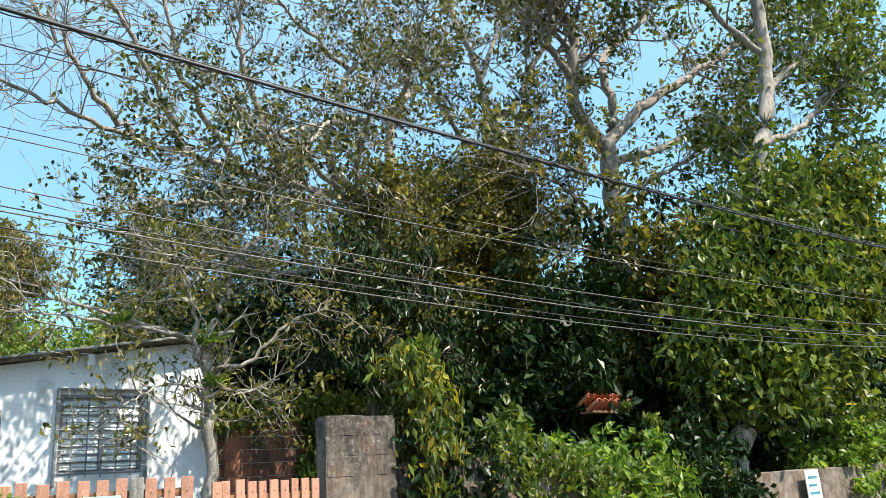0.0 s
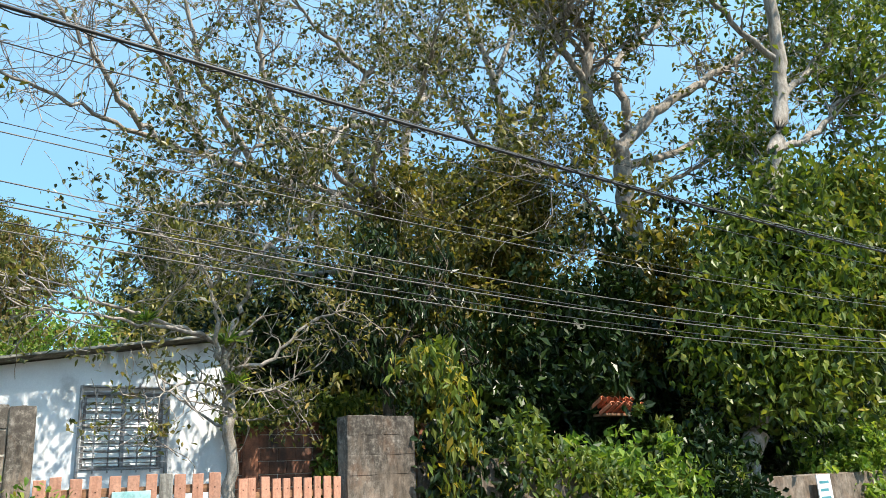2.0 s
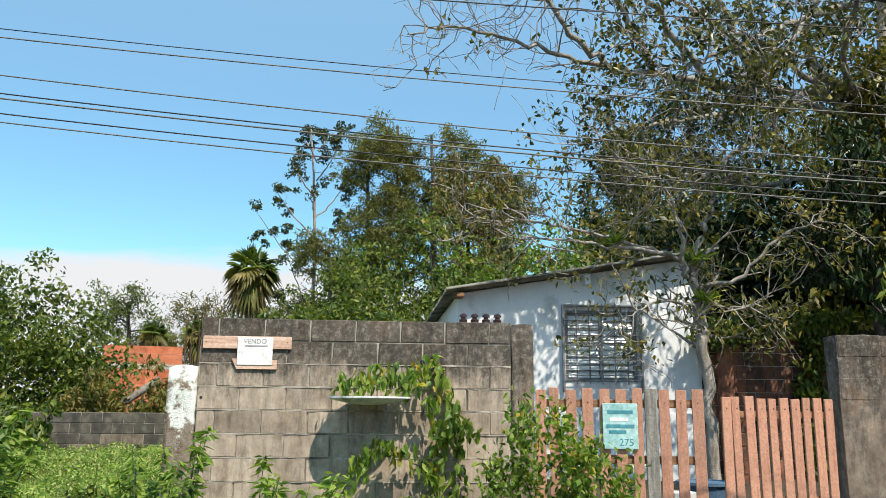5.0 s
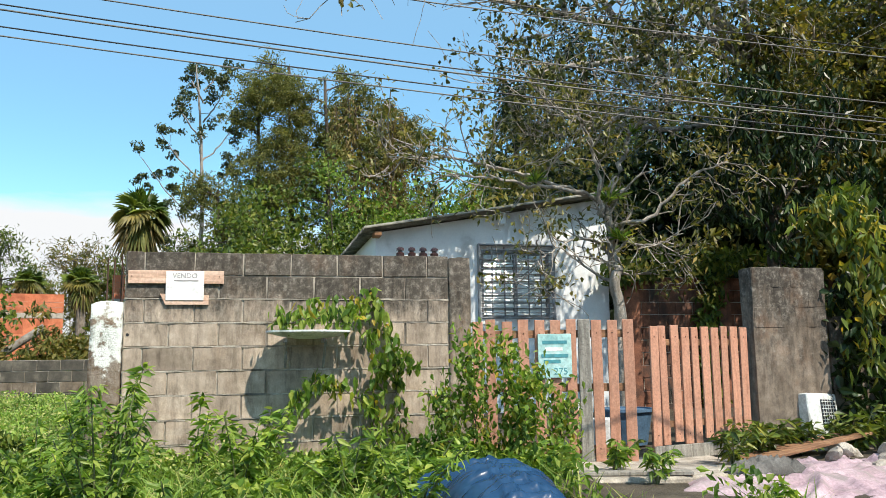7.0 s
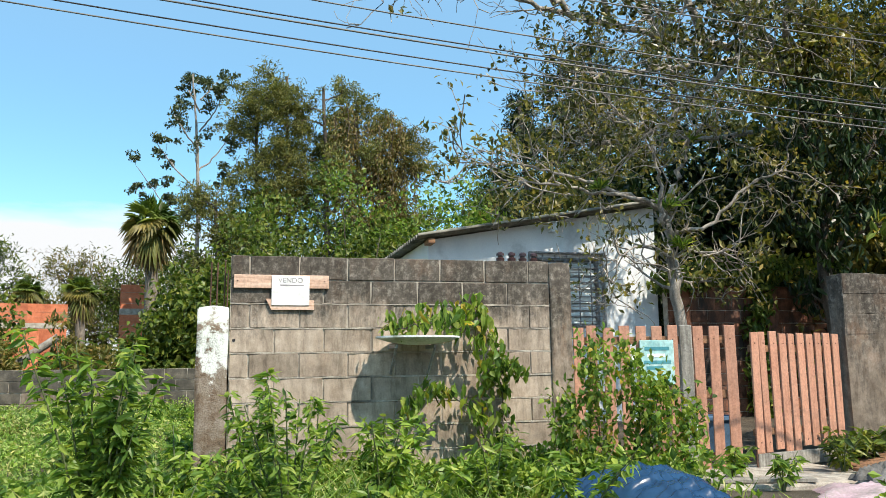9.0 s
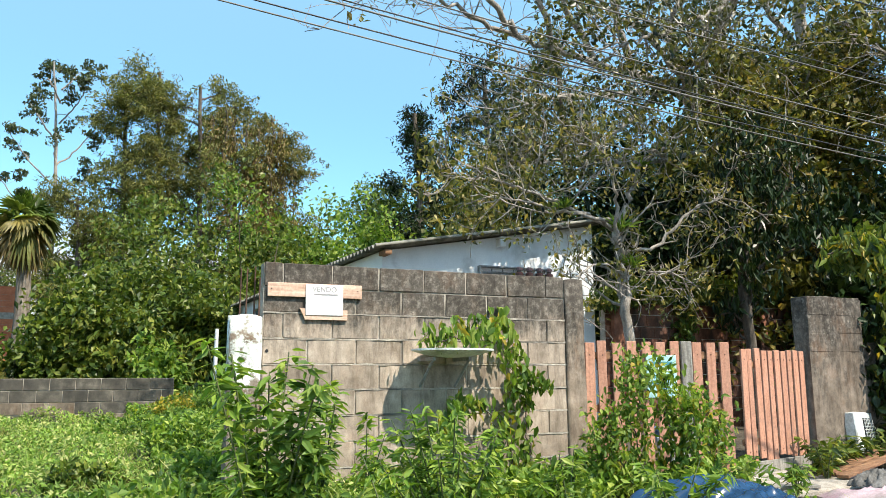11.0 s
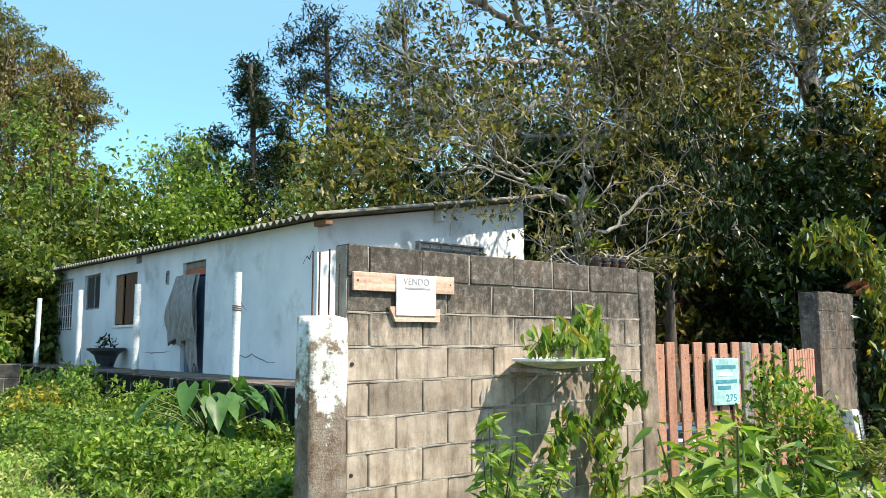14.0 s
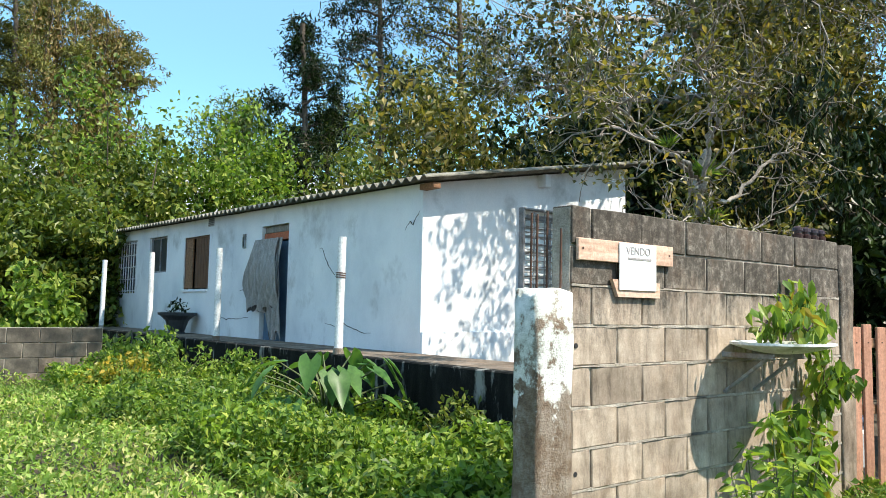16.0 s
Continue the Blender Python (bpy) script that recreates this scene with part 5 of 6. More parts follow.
def creeper(name, at, label, lines, rng, per_m, radius, leaf, mat, category="creeper", stem_r=0.012, yellow=0.0, droop=0.5):
    """A climbing plant: stems along lines, leaves round about them."""
    root = thing(name, at, label, category)
    at = np.array(at, float)
    stems, pts = [], []
    for ln in lines:
        s = smooth_line(ln, 8)
        s[1:-1] += rng.normal(size=s[1:-1].shape) * radius * 0.15
        stems.append((s, np.linspace(stem_r, stem_r * 0.4, len(s))))
        n = max(4, int(per_m * np.linalg.norm(np.diff(s, axis=0), axis=1).sum()))
        k = rng.uniform(0, len(s) - 1.01, n)
        i = k.astype(int)
        pts.append(s[i] + (s[i + 1] - s[i]) * (k - i)[:, None] + unit(rng.normal(size=(n, 3))) * (rng.uniform(0, 1, n) ** 0.5 * radius * (0.6 + 0.6 * np.abs(np.sin(k * 1.3))))[:, None])
    v, f = tubes(stems, 5)
    mesh_object("stem", v - at, f, BARK_DARK, root, smooth=True)
    p = np.concatenate(pts)
    pick = rng.random(len(p)) < yellow
    shape = broad_leaf_mesh if len(p) < 9000 and leaf[0] < 0.14 else leaf_mesh
    v, f = shape(rng, p[~pick], *leaf, droop=droop)
    mesh_object("foliage", v - at, f, mat, root)
    if yellow:
        v, f = shape(rng, p[pick], *leaf, droop=droop)
        mesh_object("yellow_leaves", v - at, f, LEAF_YELLOW, root, "yellowing leaves")
    return root


creeper("trunk_ivy", (14.2, 0.6, -0.2), "thick climbing plant hanging round the roadside tree trunk",
        [[(14.2, 0.6, 1.9), (15.0, 0.5, 3.0), (16.0, 0.5, 4.8), (16.7, 0.5, 6.4)], [(14.6, 0.2, 2.0), (15.6, 0.1, 3.4), (16.6, 0.2, 5.2)],
         [(15.4, 0.3, 1.9), (16.4, 0.2, 3.6), (17.6, 0.2, 5.2)], [(14.0, 0.9, 2.4), (14.7, 0.9, 4.0), (15.6, 0.9, 5.6)]], R, 470, 0.82, (0.2, 0.105), LEAF_MID, droop=0.6)
creeper("trunk_ivy", (16.8, 0.3, -0.2), "sunlit yellow-green foliage hanging beside the roadside tree",
        [[(16.8, 0.3, 2.4), (17.6, 0.2, 4.0), (18.4, 0.2, 5.6), (19.0, 0.3, 6.6)], [(17.4, 0.0, 3.4), (18.6, 0.0, 5.0)]], R, 800, 0.95, (0.21, 0.11), LEAF_MID, yellow=0.14, droop=0.5)
creeper("post_creeper", (7.1, -0.05, -0.2), "hanging creeper with yellowing leaves over the gate post",
        [[(7.3, 0.3, 2.2), (7.34, -0.1, 1.9), (7.26, -0.14, 1.2), (7.22, -0.16, 0.5)], [(7.55, 0.2, 2.3), (7.6, -0.1, 1.7), (7.5, -0.15, 1.1)],
         [(7.0, 0.4, 2.15), (7.2, 0.1, 2.2), (7.3, -0.08, 1.9)]], R, 150, 0.22, (0.16, 0.06), LEAF_MID, yellow=0.35, droop=0.9)
creeper("wall_creeper", (7.6, -0.05, -0.2), "dense dark creeper covering the roadside wall beside the gate post",
        [[(7.1, -0.05, -0.2), (7.15, -0.06, 0.5), (7.2, -0.05, 1.15)], [(7.6, -0.05, -0.2), (7.65, -0.06, 0.5), (7.7, -0.02, 1.2)], [(8.1, -0.05, -0.2), (8.15, -0.06, 0.4), (8.2, -0.02, 1.15)],
         [(7.0, 0.1, 1.3), (7.6, 0.05, 1.35), (8.3, 0.05, 1.25)], [(7.4, -0.1, 0.2), (7.9, -0.1, 0.3), (8.5, -0.1, 0.2)]], R, 210, 0.24, (0.12, 0.06), LEAF_DARK, yellow=0.04)
creeper("yard_creeper", (8.4, 4.4, -0.1), "bright leafy creeper spilling along the top of the yard wall",
        [[(6.7, 4.6, 2.0), (7.6, 4.6, 2.12), (8.8, 4.6, 2.2), (10.2, 4.6, 2.3)], [(7.9, 0.9, 2.2), (7.7, 0.6, 2.3), (7.5, 0.3, 2.3)],
         [(8.4, 4.6, -0.1), (8.4, 4.6, 1.0), (8.5, 4.6, 2.1)]], R, 480, 0.25, (0.13, 0.06), LEAF_MID, droop=0.6)
creeper("wall_creeper", (9.6, 0.0, -0.2), "leafy creeper hanging over the low roadside wall",
        [[(8.3, 0.1, 1.15), (9.2, 0.0, 1.0), (10.2, 0.0, 0.8), (11.4, 0.0, 0.7), (12.8, 0.0, 0.75)], [(8.6, -0.02, 0.9), (8.9, -0.05, 0.5), (9.0, -0.05, 0.1)],
         [(9.8, -0.02, 0.8), (10.0, -0.08, 0.4), (10.1, -0.08, 0.0)], [(11.2, -0.02, 0.7), (11.6, -0.08, 0.3), (12.2, -0.08, 0.1)]], R, 260, 0.26, (0.12, 0.055), LEAF_MID)
creeper("dish_creeper", (2.3, -0.1, -0.2), "leafy vine climbing the block wall over the white dish",
        [[(1.5, -0.3, 1.03), (1.8, -0.3, 1.1), (2.1, -0.2, 1.16), (2.35, -0.1, 1.22)], [(1.6, -0.38, 1.02), (1.9, -0.4, 1.08), (2.15, -0.3, 1.02)],
         [(2.45, -0.15, -0.2), (2.35, -0.15, 0.3), (2.4, -0.2, 0.7), (2.2, -0.25, 1.05)], [(2.6, -0.12, -0.2), (2.56, -0.1, 0.4), (2.5, -0.1, 0.9), (2.33, -0.1, 1.28)],
         [(2.3, -0.2, 0.35), (2.0, -0.25, 0.55), (1.78, -0.3, 0.5), (1.68, -0.3, 0.3)], [(2.42, -0.18, 0.6), (2.6, -0.25, 0.75), (2.72, -0.25, 0.6)]], R, 115, 0.10, (0.1, 0.046), LEAF_BRIGHT, stem_r=0.007, yellow=0.09, droop=1.0)
creeper("climber", (3.2, -1.1, -0.25), "dense tangled leafy climber standing before the picket fence",
        [[(3.1, -1.0, -0.25), (3.0, -1.05, 0.4), (2.98, -1.1, 0.9)], [(3.25, -1.05, -0.25), (3.3, -1.1, 0.4), (3.2, -1.1, 0.85)], [(3.0, -1.1, -0.25), (2.8, -1.05, 0.15), (2.75, -1.0, 0.5)],
         [(3.4, -1.1, -0.25), (3.6, -1.2, 0.1), (3.7, -1.2, 0.42)], [(3.2, -1.2, -0.25), (3.35, -1.25, 0.3), (3.45, -1.2, 0.65)]], R, 560, 0.17, (0.06, 0.03), LEAF_BRIGHT, category="shrub", stem_r=0.008, yellow=0.07)

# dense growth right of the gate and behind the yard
# LEAF_DARK shrubs hold the shade under the canopy in their leaf colour.
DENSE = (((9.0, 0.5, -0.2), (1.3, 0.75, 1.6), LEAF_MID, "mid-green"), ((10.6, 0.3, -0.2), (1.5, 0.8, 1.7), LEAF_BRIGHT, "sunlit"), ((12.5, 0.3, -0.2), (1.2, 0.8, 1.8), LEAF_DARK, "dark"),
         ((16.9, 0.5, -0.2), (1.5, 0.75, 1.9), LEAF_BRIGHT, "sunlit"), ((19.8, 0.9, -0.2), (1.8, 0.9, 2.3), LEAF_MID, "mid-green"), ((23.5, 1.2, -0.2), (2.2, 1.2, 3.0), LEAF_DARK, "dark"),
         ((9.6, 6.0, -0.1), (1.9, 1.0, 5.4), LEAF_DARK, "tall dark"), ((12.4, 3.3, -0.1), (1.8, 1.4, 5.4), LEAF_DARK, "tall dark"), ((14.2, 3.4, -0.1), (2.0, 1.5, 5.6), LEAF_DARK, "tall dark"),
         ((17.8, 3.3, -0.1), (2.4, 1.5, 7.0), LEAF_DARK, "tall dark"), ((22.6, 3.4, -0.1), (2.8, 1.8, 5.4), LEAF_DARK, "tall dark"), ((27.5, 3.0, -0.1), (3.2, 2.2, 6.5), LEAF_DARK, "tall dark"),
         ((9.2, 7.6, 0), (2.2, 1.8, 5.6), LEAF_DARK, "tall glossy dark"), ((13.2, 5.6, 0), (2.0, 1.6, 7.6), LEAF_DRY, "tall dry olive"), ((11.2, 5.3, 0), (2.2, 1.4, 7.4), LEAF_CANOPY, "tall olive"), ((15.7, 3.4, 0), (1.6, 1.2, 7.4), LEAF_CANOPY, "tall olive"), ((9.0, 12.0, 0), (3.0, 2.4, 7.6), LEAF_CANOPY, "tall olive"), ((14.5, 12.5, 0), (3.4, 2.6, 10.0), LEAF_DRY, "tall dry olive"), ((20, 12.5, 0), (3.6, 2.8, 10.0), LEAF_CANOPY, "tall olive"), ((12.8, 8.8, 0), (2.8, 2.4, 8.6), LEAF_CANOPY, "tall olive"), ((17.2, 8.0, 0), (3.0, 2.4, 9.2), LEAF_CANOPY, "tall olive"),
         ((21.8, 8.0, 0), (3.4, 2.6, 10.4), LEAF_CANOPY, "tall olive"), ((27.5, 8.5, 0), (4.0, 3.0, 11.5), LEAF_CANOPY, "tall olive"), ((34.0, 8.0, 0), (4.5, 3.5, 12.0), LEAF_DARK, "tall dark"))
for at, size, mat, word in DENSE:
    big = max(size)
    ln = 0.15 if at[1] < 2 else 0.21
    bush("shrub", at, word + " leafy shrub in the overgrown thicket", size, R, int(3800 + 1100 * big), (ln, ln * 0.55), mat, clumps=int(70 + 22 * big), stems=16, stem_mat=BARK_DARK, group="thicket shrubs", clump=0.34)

bush("shrub", (12.8, 1.4, -0.2), "leafy shrub growing up before the tile roof", (0.9, 0.4, 2.2), R, 4200, (0.15, 0.07), LEAF_MID, clumps=80, stems=14, stem_mat=BARK_DARK, group="thicket shrubs")

# growth behind the house and the field
BANK = (((-9.5, 21, 0), (3.0, 2.4, 5.5)), ((-14.5, 20, 0), (3.2, 2.6, 5.8)), ((-1.0, 17.5, 0), (2.0, 1.8, 4.0)), ((1.2, 20.5, 0), (2.8, 2.2, 6.5)), ((4.6, 21, 0), (3.0, 2.2, 7.2)), ((8.2, 21, 0), (3.0, 2.4, 7.8)),
        ((11.8, 20, 0), (3.0, 2.4, 8.0)), ((15.5, 19, 0), (3.2, 2.4, 8.5)), ((19.5, 17, 0), (3.2, 2.4, 8.8)), ((6.2, 26.5, 0), (3.6, 2.6, 9.5)), ((0.8, 27, 0), (3.6, 2.6, 8.2)), ((12, 27, 0), (3.8, 2.6, 10.0)),
        ((2.2, 17.6, 0), (1.6, 1.4, 4.2)), ((17.5, 24, 0), (4.0, 3.0, 11.2)), ((24, 20, 0), (4.5, 3.5, 12.5)))
for i, (at, size) in enumerate(BANK):
    mat = (LEAF_MID, LEAF_BRIGHT, LEAF_MID, LEAF_MID)[i % 4]
    bush("shrub", at, ("leafy green", "sunlit light green", "leafy green", "leafy green")[i % 4] + " bush in the thicket behind the house", size, R, 12500, (0.2, 0.125), mat, clumps=190, stems=18, stem_mat=BARK_DARK, group="bushes behind the house", clump=0.31, ragged=0.3)
bush("shrub", (0.7, 13.2, 0), "bright green young shrub by the end of the low wall", (0.75, 0.7, 1.95), R, 2200, (0.2, 0.09), LEAF_BRIGHT, clumps=60, clump=0.35)
bush("shrub", (1.4, 10.0, 0), "weedy shrub beside the low wall", (0.6, 0.6, 0.75), R, 1500, (0.12, 0.055), LEAF_BRIGHT, clumps=40)
bush("shrub", (-5.0, 7.8, -0.05), "broad-leaved bush at the edge of the field", (1.1, 0.8, 1.1), R, 2400, (0.2, 0.085), LEAF_MID, clumps=50)
bush("shrub", (-3.7, 3.4, -0.1), "leafy bush in the weedy field", (0.8, 0.6, 0.75), R, 2400, (0.14, 0.06), LEAF_MID, clumps=50)
for at, h in (((-6.3, 17, 0), 1.7), ((-11.5, 16, 0), 1.9), ((-3.6, 14.5, 0), 1.7), ((-8.4, 13, 0), 1.3), ((-16.5, 15, 0), 3.2)):
    bush("shrub", at, "scrubby grey-green bush in the far field", (h * 0.7, h * 0.6, h), R, 4200, (0.2, 0.075), LEAF_DRY, clumps=60, stems=18, stem_mat=BARK, group="field scrub")


def conifer(at, height, spread, label, mat, rng, start=0.3, n=11000, tuft=0.42, group="tall trees", layers=16, leafy=0.2):
    """A tall straight-stemmed tree with tiers of tufted boughs."""
    limbs = [([at, (at[0] + 0.2, at[1], height * 0.5), (at[0] - 0.1, at[1], height)], max(0.125, 0.07 * spread), 0.101)]
    for k in range(layers):
        h = height * (start + (1 - start) * k / layers)
        w = spread * (1.05 - 0.55 * (k / layers) ** 1.6) * rng.uniform(0.6, 1.1)
        a = rng.uniform(0, 2 * math.pi)
        p = np.array([at[0], at[1], h])
        e = p + np.array([math.cos(a) * w, math.sin(a) * w, w * rng.uniform(0.1, 0.5)])
        limbs.append(([tuple(p), tuple((p + e) / 2 + np.array([0, 0, 0.15])), tuple(e)], 0.07, 0.015))
    return tree("tree", at, label, limbs, rng, twigs=11, twig_length=spread * 0.5, forks=3, leaves=max(3, n // (layers * 70)), clump=tuft * 1.2, leaf=(tuft * 0.75, tuft * leafy), mats=(BARK_DARK, mat), bare=0.05, group=group, droop=0.0, flat=0.6, upper=0.2)


for at, h, s, m in (((0.8, 48, 0), 19.6, 3.2, LEAF_PINE), ((3.0, 50, 0), 22.0, 3.8, LEAF_PINE), ((5.4, 47, 0), 20.2, 4.0, LEAF_PINE), ((8.0, 49, 0), 19.8, 3.4, LEAF_PINE), ((10.2, 47, 0), 17.4, 3.0, LEAF_DRY), ((-1.6, 47, 0), 12, 3.0, LEAF_PINE), ((12.5, 52, 0), 9.5, 3.6, LEAF_DRY)):
    conifer(at, h, s, "tall pine-like tree with tufted boughs and dry creepers" if m is LEAF_DRY else "tall pine-like tree with tufted boughs", m, R, n=17000)
for at, h, s in (((15.5, 38, 0), 11.0, 3.4), ((19.5, 36, 0), 11.5, 3.2)):
    conifer(at, h, s, "flat-topped far tree with open branches", LEAF_MID, R, start=0.62, n=6000, layers=11)
conifer((11.6, 24.2, 0), 12.0, 1.5, "narrow dark tree with glossy clumped leaves", LEAF_DARK, R, start=0.4, n=9000, tuft=0.3)
conifer((14.6, 23.5, 0), 14.0, 2.2, "tall slim tree with open clumped crown", LEAF_DARK, R, start=0.55, n=7000, tuft=0.3)
conifer((17.5, 22, 0), 15.0, 2.4, "tall slim tree with open clumped crown", LEAF_CANOPY, R, start=0.5, n=8000, tuft=0.3)
conifer((-22, 42, 0), 9, 3.2, "far rounded field tree", LEAF_MID, R, start=0.3, n=6000)
conifer((-15, 48, 0), 8, 3.2, "far rounded field tree", LEAF_MID, R, start=0.3, n=6000)
conifer((-10, 46, 0), 7, 3.0, "far rounded field tree", LEAF_DRY, R, start=0.3, n=6000)
conifer((-6, 44, 0), 6.4, 2.6, "far rounded field tree", LEAF_MID, R, start=0.3, n=6000)

for px, py, top, low in ((6.6, 44.5, 18.2, 10.0), (8.0, 45.0, 17.0, 8.5), (9.6, 44.6, 17.8, 9.0), (10.6, 45.2, 15.5, 8.0)):
    creeper("hanging_creeper", (px, py, low), "dry brown creeper hanging down from the tall pines",
            [[(px + dx, py + dy, top - abs(dx)), (px + dx * 1.2, py + dy, (top + low) / 2), (px + dx * 0.9, py + dy, low + abs(dx))] for dx, dy in ((-0.7, 0.1), (0.0, -0.2), (0.7, 0.2))],
            R, 60, 0.55, (0.26, 0.13), LEAF_VINE, stem_r=0.05, droop=0.9)

# slender gum tree with separate tufts
gum = []
gx0, gy0 = -3.6, 53.5
gum.append(([(gx0, gy0, 0), (gx0 + 0.4, gy0, 9), (gx0 + 0.2, gy0, 17), (gx0 - 0.3, gy0, 23)], 0.22, 0.05))
for h, dx, up in ((7, -3.5, 3), (9, 3.2, 3.5), (11, -4.2, 4.5), (12.5, 3.0, 4), (14, -3.2, 4), (15.5, 2.4, 3.5), (17, -2.2, 3.5), (18.5, 1.8, 3), (20, -1.2, 2.5), (21, 1.2, 2), (8, -2.0, 5)):
    gum.append(([(gx0 + 0.3, gy0, h), (gx0 + 0.3 + dx * 0.6, gy0 + R.normal() * 0.8, h + up * 0.5), (gx0 + 0.3 + dx, gy0 + R.normal() * 1.2, h + up)], 0.07, 0.02))
tree("tree", (gx0, gy0, 0), "slender gum tree with sparse separate leaf tufts", gum, R, twigs=5, twig_length=1.6, forks=1, leaves=42, clump=0.46, leaf=(0.26, 0.14), mats=(BARK, LEAF_GUM), bare=0.1, upper=0.5, flat=0.6)


def fan_palm(at, height, size, label, rng):
    """A fan palm: pleated fans on short stalks, the older ones bent down, dry ones hanging as a skirt."""
    root = thing("palm_tree", at, label, "palm tree")
    line = smooth_line([(0, 0, 0), (0.08, 0, height * 0.5), (0, 0, height)], 8)
    v, f = tubes([(line, np.linspace(0.26, 0.2, len(line)))], 10)
    mesh_object("trunk", v, f, BARK_MID, root, smooth=True)

    def fans(count, low, high, reach, blade, hang):
        vs, fs = [], []
        for k in range(count):
            a, e = k * 2.39996 + rng.uniform(-0.3, 0.3), low + (high - low) * (k + 0.5) / count + rng.uniform(-0.12, 0.12)
            d = np.array([math.cos(a) * math.cos(e), math.sin(a) * math.cos(e), math.sin(e)])
            hub = np.array([0, 0, height]) + d * size * reach * rng.uniform(0.75, 1.1) * np.array([1, 1, 0.8])
            d = unit(d + np.array([0, 0, -hang]))
            side = unit(np.cross(d, [0, 0, 1.0]) + rng.normal(size=3) * 0.25)
            up = np.cross(side, d)
            L = size * blade * rng.uniform(0.85, 1.1)
            b, n = len(vs), 23
            vs.append(hub)
            for j in range(n):
                th = (j / (n - 1) - 0.5) * 3.3
                w = d * math.cos(th) + side * math.sin(th)
                vs.append(hub + w * L * 0.62 + up * (0.05 if j % 2 else -0.05) * L - np.array([0, 0, hang * 0.12 * L]))
            for j in range(n - 1):
                fs.append([b, b + 1 + j, b + 2 + j])
            for j in range(0, n - 1, 2):
                th = ((j + 1) / (n - 1) - 0.5) * 3.3
                w = d * math.cos(th) + side * math.sin(th)
                vs.append(hub + w * L * rng.uniform(0.9, 1.05) - np.array([0, 0, (0.15 + hang * 0.35) * L]))
                fs.append([b + 1 + j, b + 2 + j, len(vs) - 1]), fs.append([b + 2 + j, b + 3 + j, len(vs) - 1])
        return np.array(vs), np.array(fs)

    tagged(mesh_object("frond_crown", *fans(20, 0.15, 1.5, 0.42, 0.5, 0.15), LEAF_MID, root), kind="stuff")
    tagged(mesh_object("lower_fronds", *fans(12, -0.35, 0.3, 0.4, 0.5, 0.7), LEAF_DRY, root, "yellowing fronds bent down"), kind="stuff")
    mesh_object("dead_skirt", *fans(26, -1.45, -0.75, 0.32, 0.62, 1.6), LEAF_VINE, root, "dry brown hanging fronds")
    return root


fan_palm((-2.8, 22, 0), 5.75, 1.32, "fan palm with a skirt of dry brown fronds", R)
fan_palm((-7.6, 36, 0), 4.7, 1.2, "low far palm with drooping fronds", R)
fan_palm((-10.5, 38, 0), 4.9, 1.1, "far palm with drooping fronds", R)

# ---- unfinished brick buildings beyond the field ----
def brick_house(at, w, d, h, label, openings):
    root = thing("building", at, label, "building")
    cuts = sorted({0, w, *[o[0] for o in openings], *[o[1] for o in openings]})
    for a, b in zip(cuts, cuts[1:]):
        hole = [o for o in openings if o[0] <= a and o[1] >= b]
        for z0, z1 in ([(0, hole[0][2]), (hole[0][3], h)] if hole else [(0, h)]):
            part("wall", box((a, 0, z0), (b, 0.15, z1)), BRICK_NEW, root)
    part("wall", box((w - 0.15, 0.15, 0), (w, d, h)), BRICK_NEW, root)
    part("wall", box((0, 0.15, 0), (0.15, d, h)), BRICK_NEW, root)
    part("wall", box((0.15, d - 0.15, 0), (w - 0.15, d, h)), BRICK_NEW, root)
    part("ring_beam", box((-0.01, -0.015, h * 0.72), (w + 0.01, -0.001, h * 0.72 + 0.22)), MORTAR, root, "pale concrete ring beam")
    for k in range(int(h / 0.2)):
        part("brick_course", box((0.0, -0.008, 0.2 * k + 0.012), (w, -0.001, 0.2 * k + 0.018)), MORTAR, root) if not any(o[2] < 0.2 * k < o[3] for o in openings) else None
    return root


bh = brick_house((-9.8, 28, 0), 3.2, 5.0, 3.55, "unfinished orange brick building with empty window openings", [(0.5, 0.9, 1.9, 2.5), (1.3, 1.75, 1.9, 2.5), (2.2, 2.65, 1.9, 2.5)])
bh.rotation_euler = (0, 0, radians(14))
bh2 = brick_house((-4.0, 24, 0), 1.15, 1.0, 3.9, "narrow orange brick wall stub with bare bars", [])
old_pipe = thing("pipe", (-5.8, 17.5, 0.9), "long grey pipe leaning out of the bushes", "pipe")
part("tube", rod((0, 0, 0), (1.15, 0.2, 0.85), 0.11, sides=14), CONCRETE, old_pipe)

# ---- weeds and grass ----
def cover(name, label, x0, x1, y0, y1, n, rng, leaf, mat, high, keep, seedv):
    x, y = rng.uniform(x0, x1, n), rng.uniform(y0, y1, n)
    ok = keep(x, y)
    x, y = x[ok], y[ok]
    tall = 0.55 + 0.45 * np.sin(x * 2.1 + seedv + 1.3 * np.sin(y * 1.7)) * np.cos(y * 2.6 - seedv + np.sin(x * 1.1)) + 0.25 * np.sin(x * 6.3 + y * 4.1)
    z = ground_height(x, y) + rng.uniform(0.0, 1, len(x)) ** 0.7 * high * np.clip(tall, 0.18, 1.3)
    v, f = leaf_mesh(rng, np.stack([x, y, z], 1), *leaf, droop=-0.1)
    return tagged(mesh_object(name, v, f, mat), label, "weeds", kind="stuff")


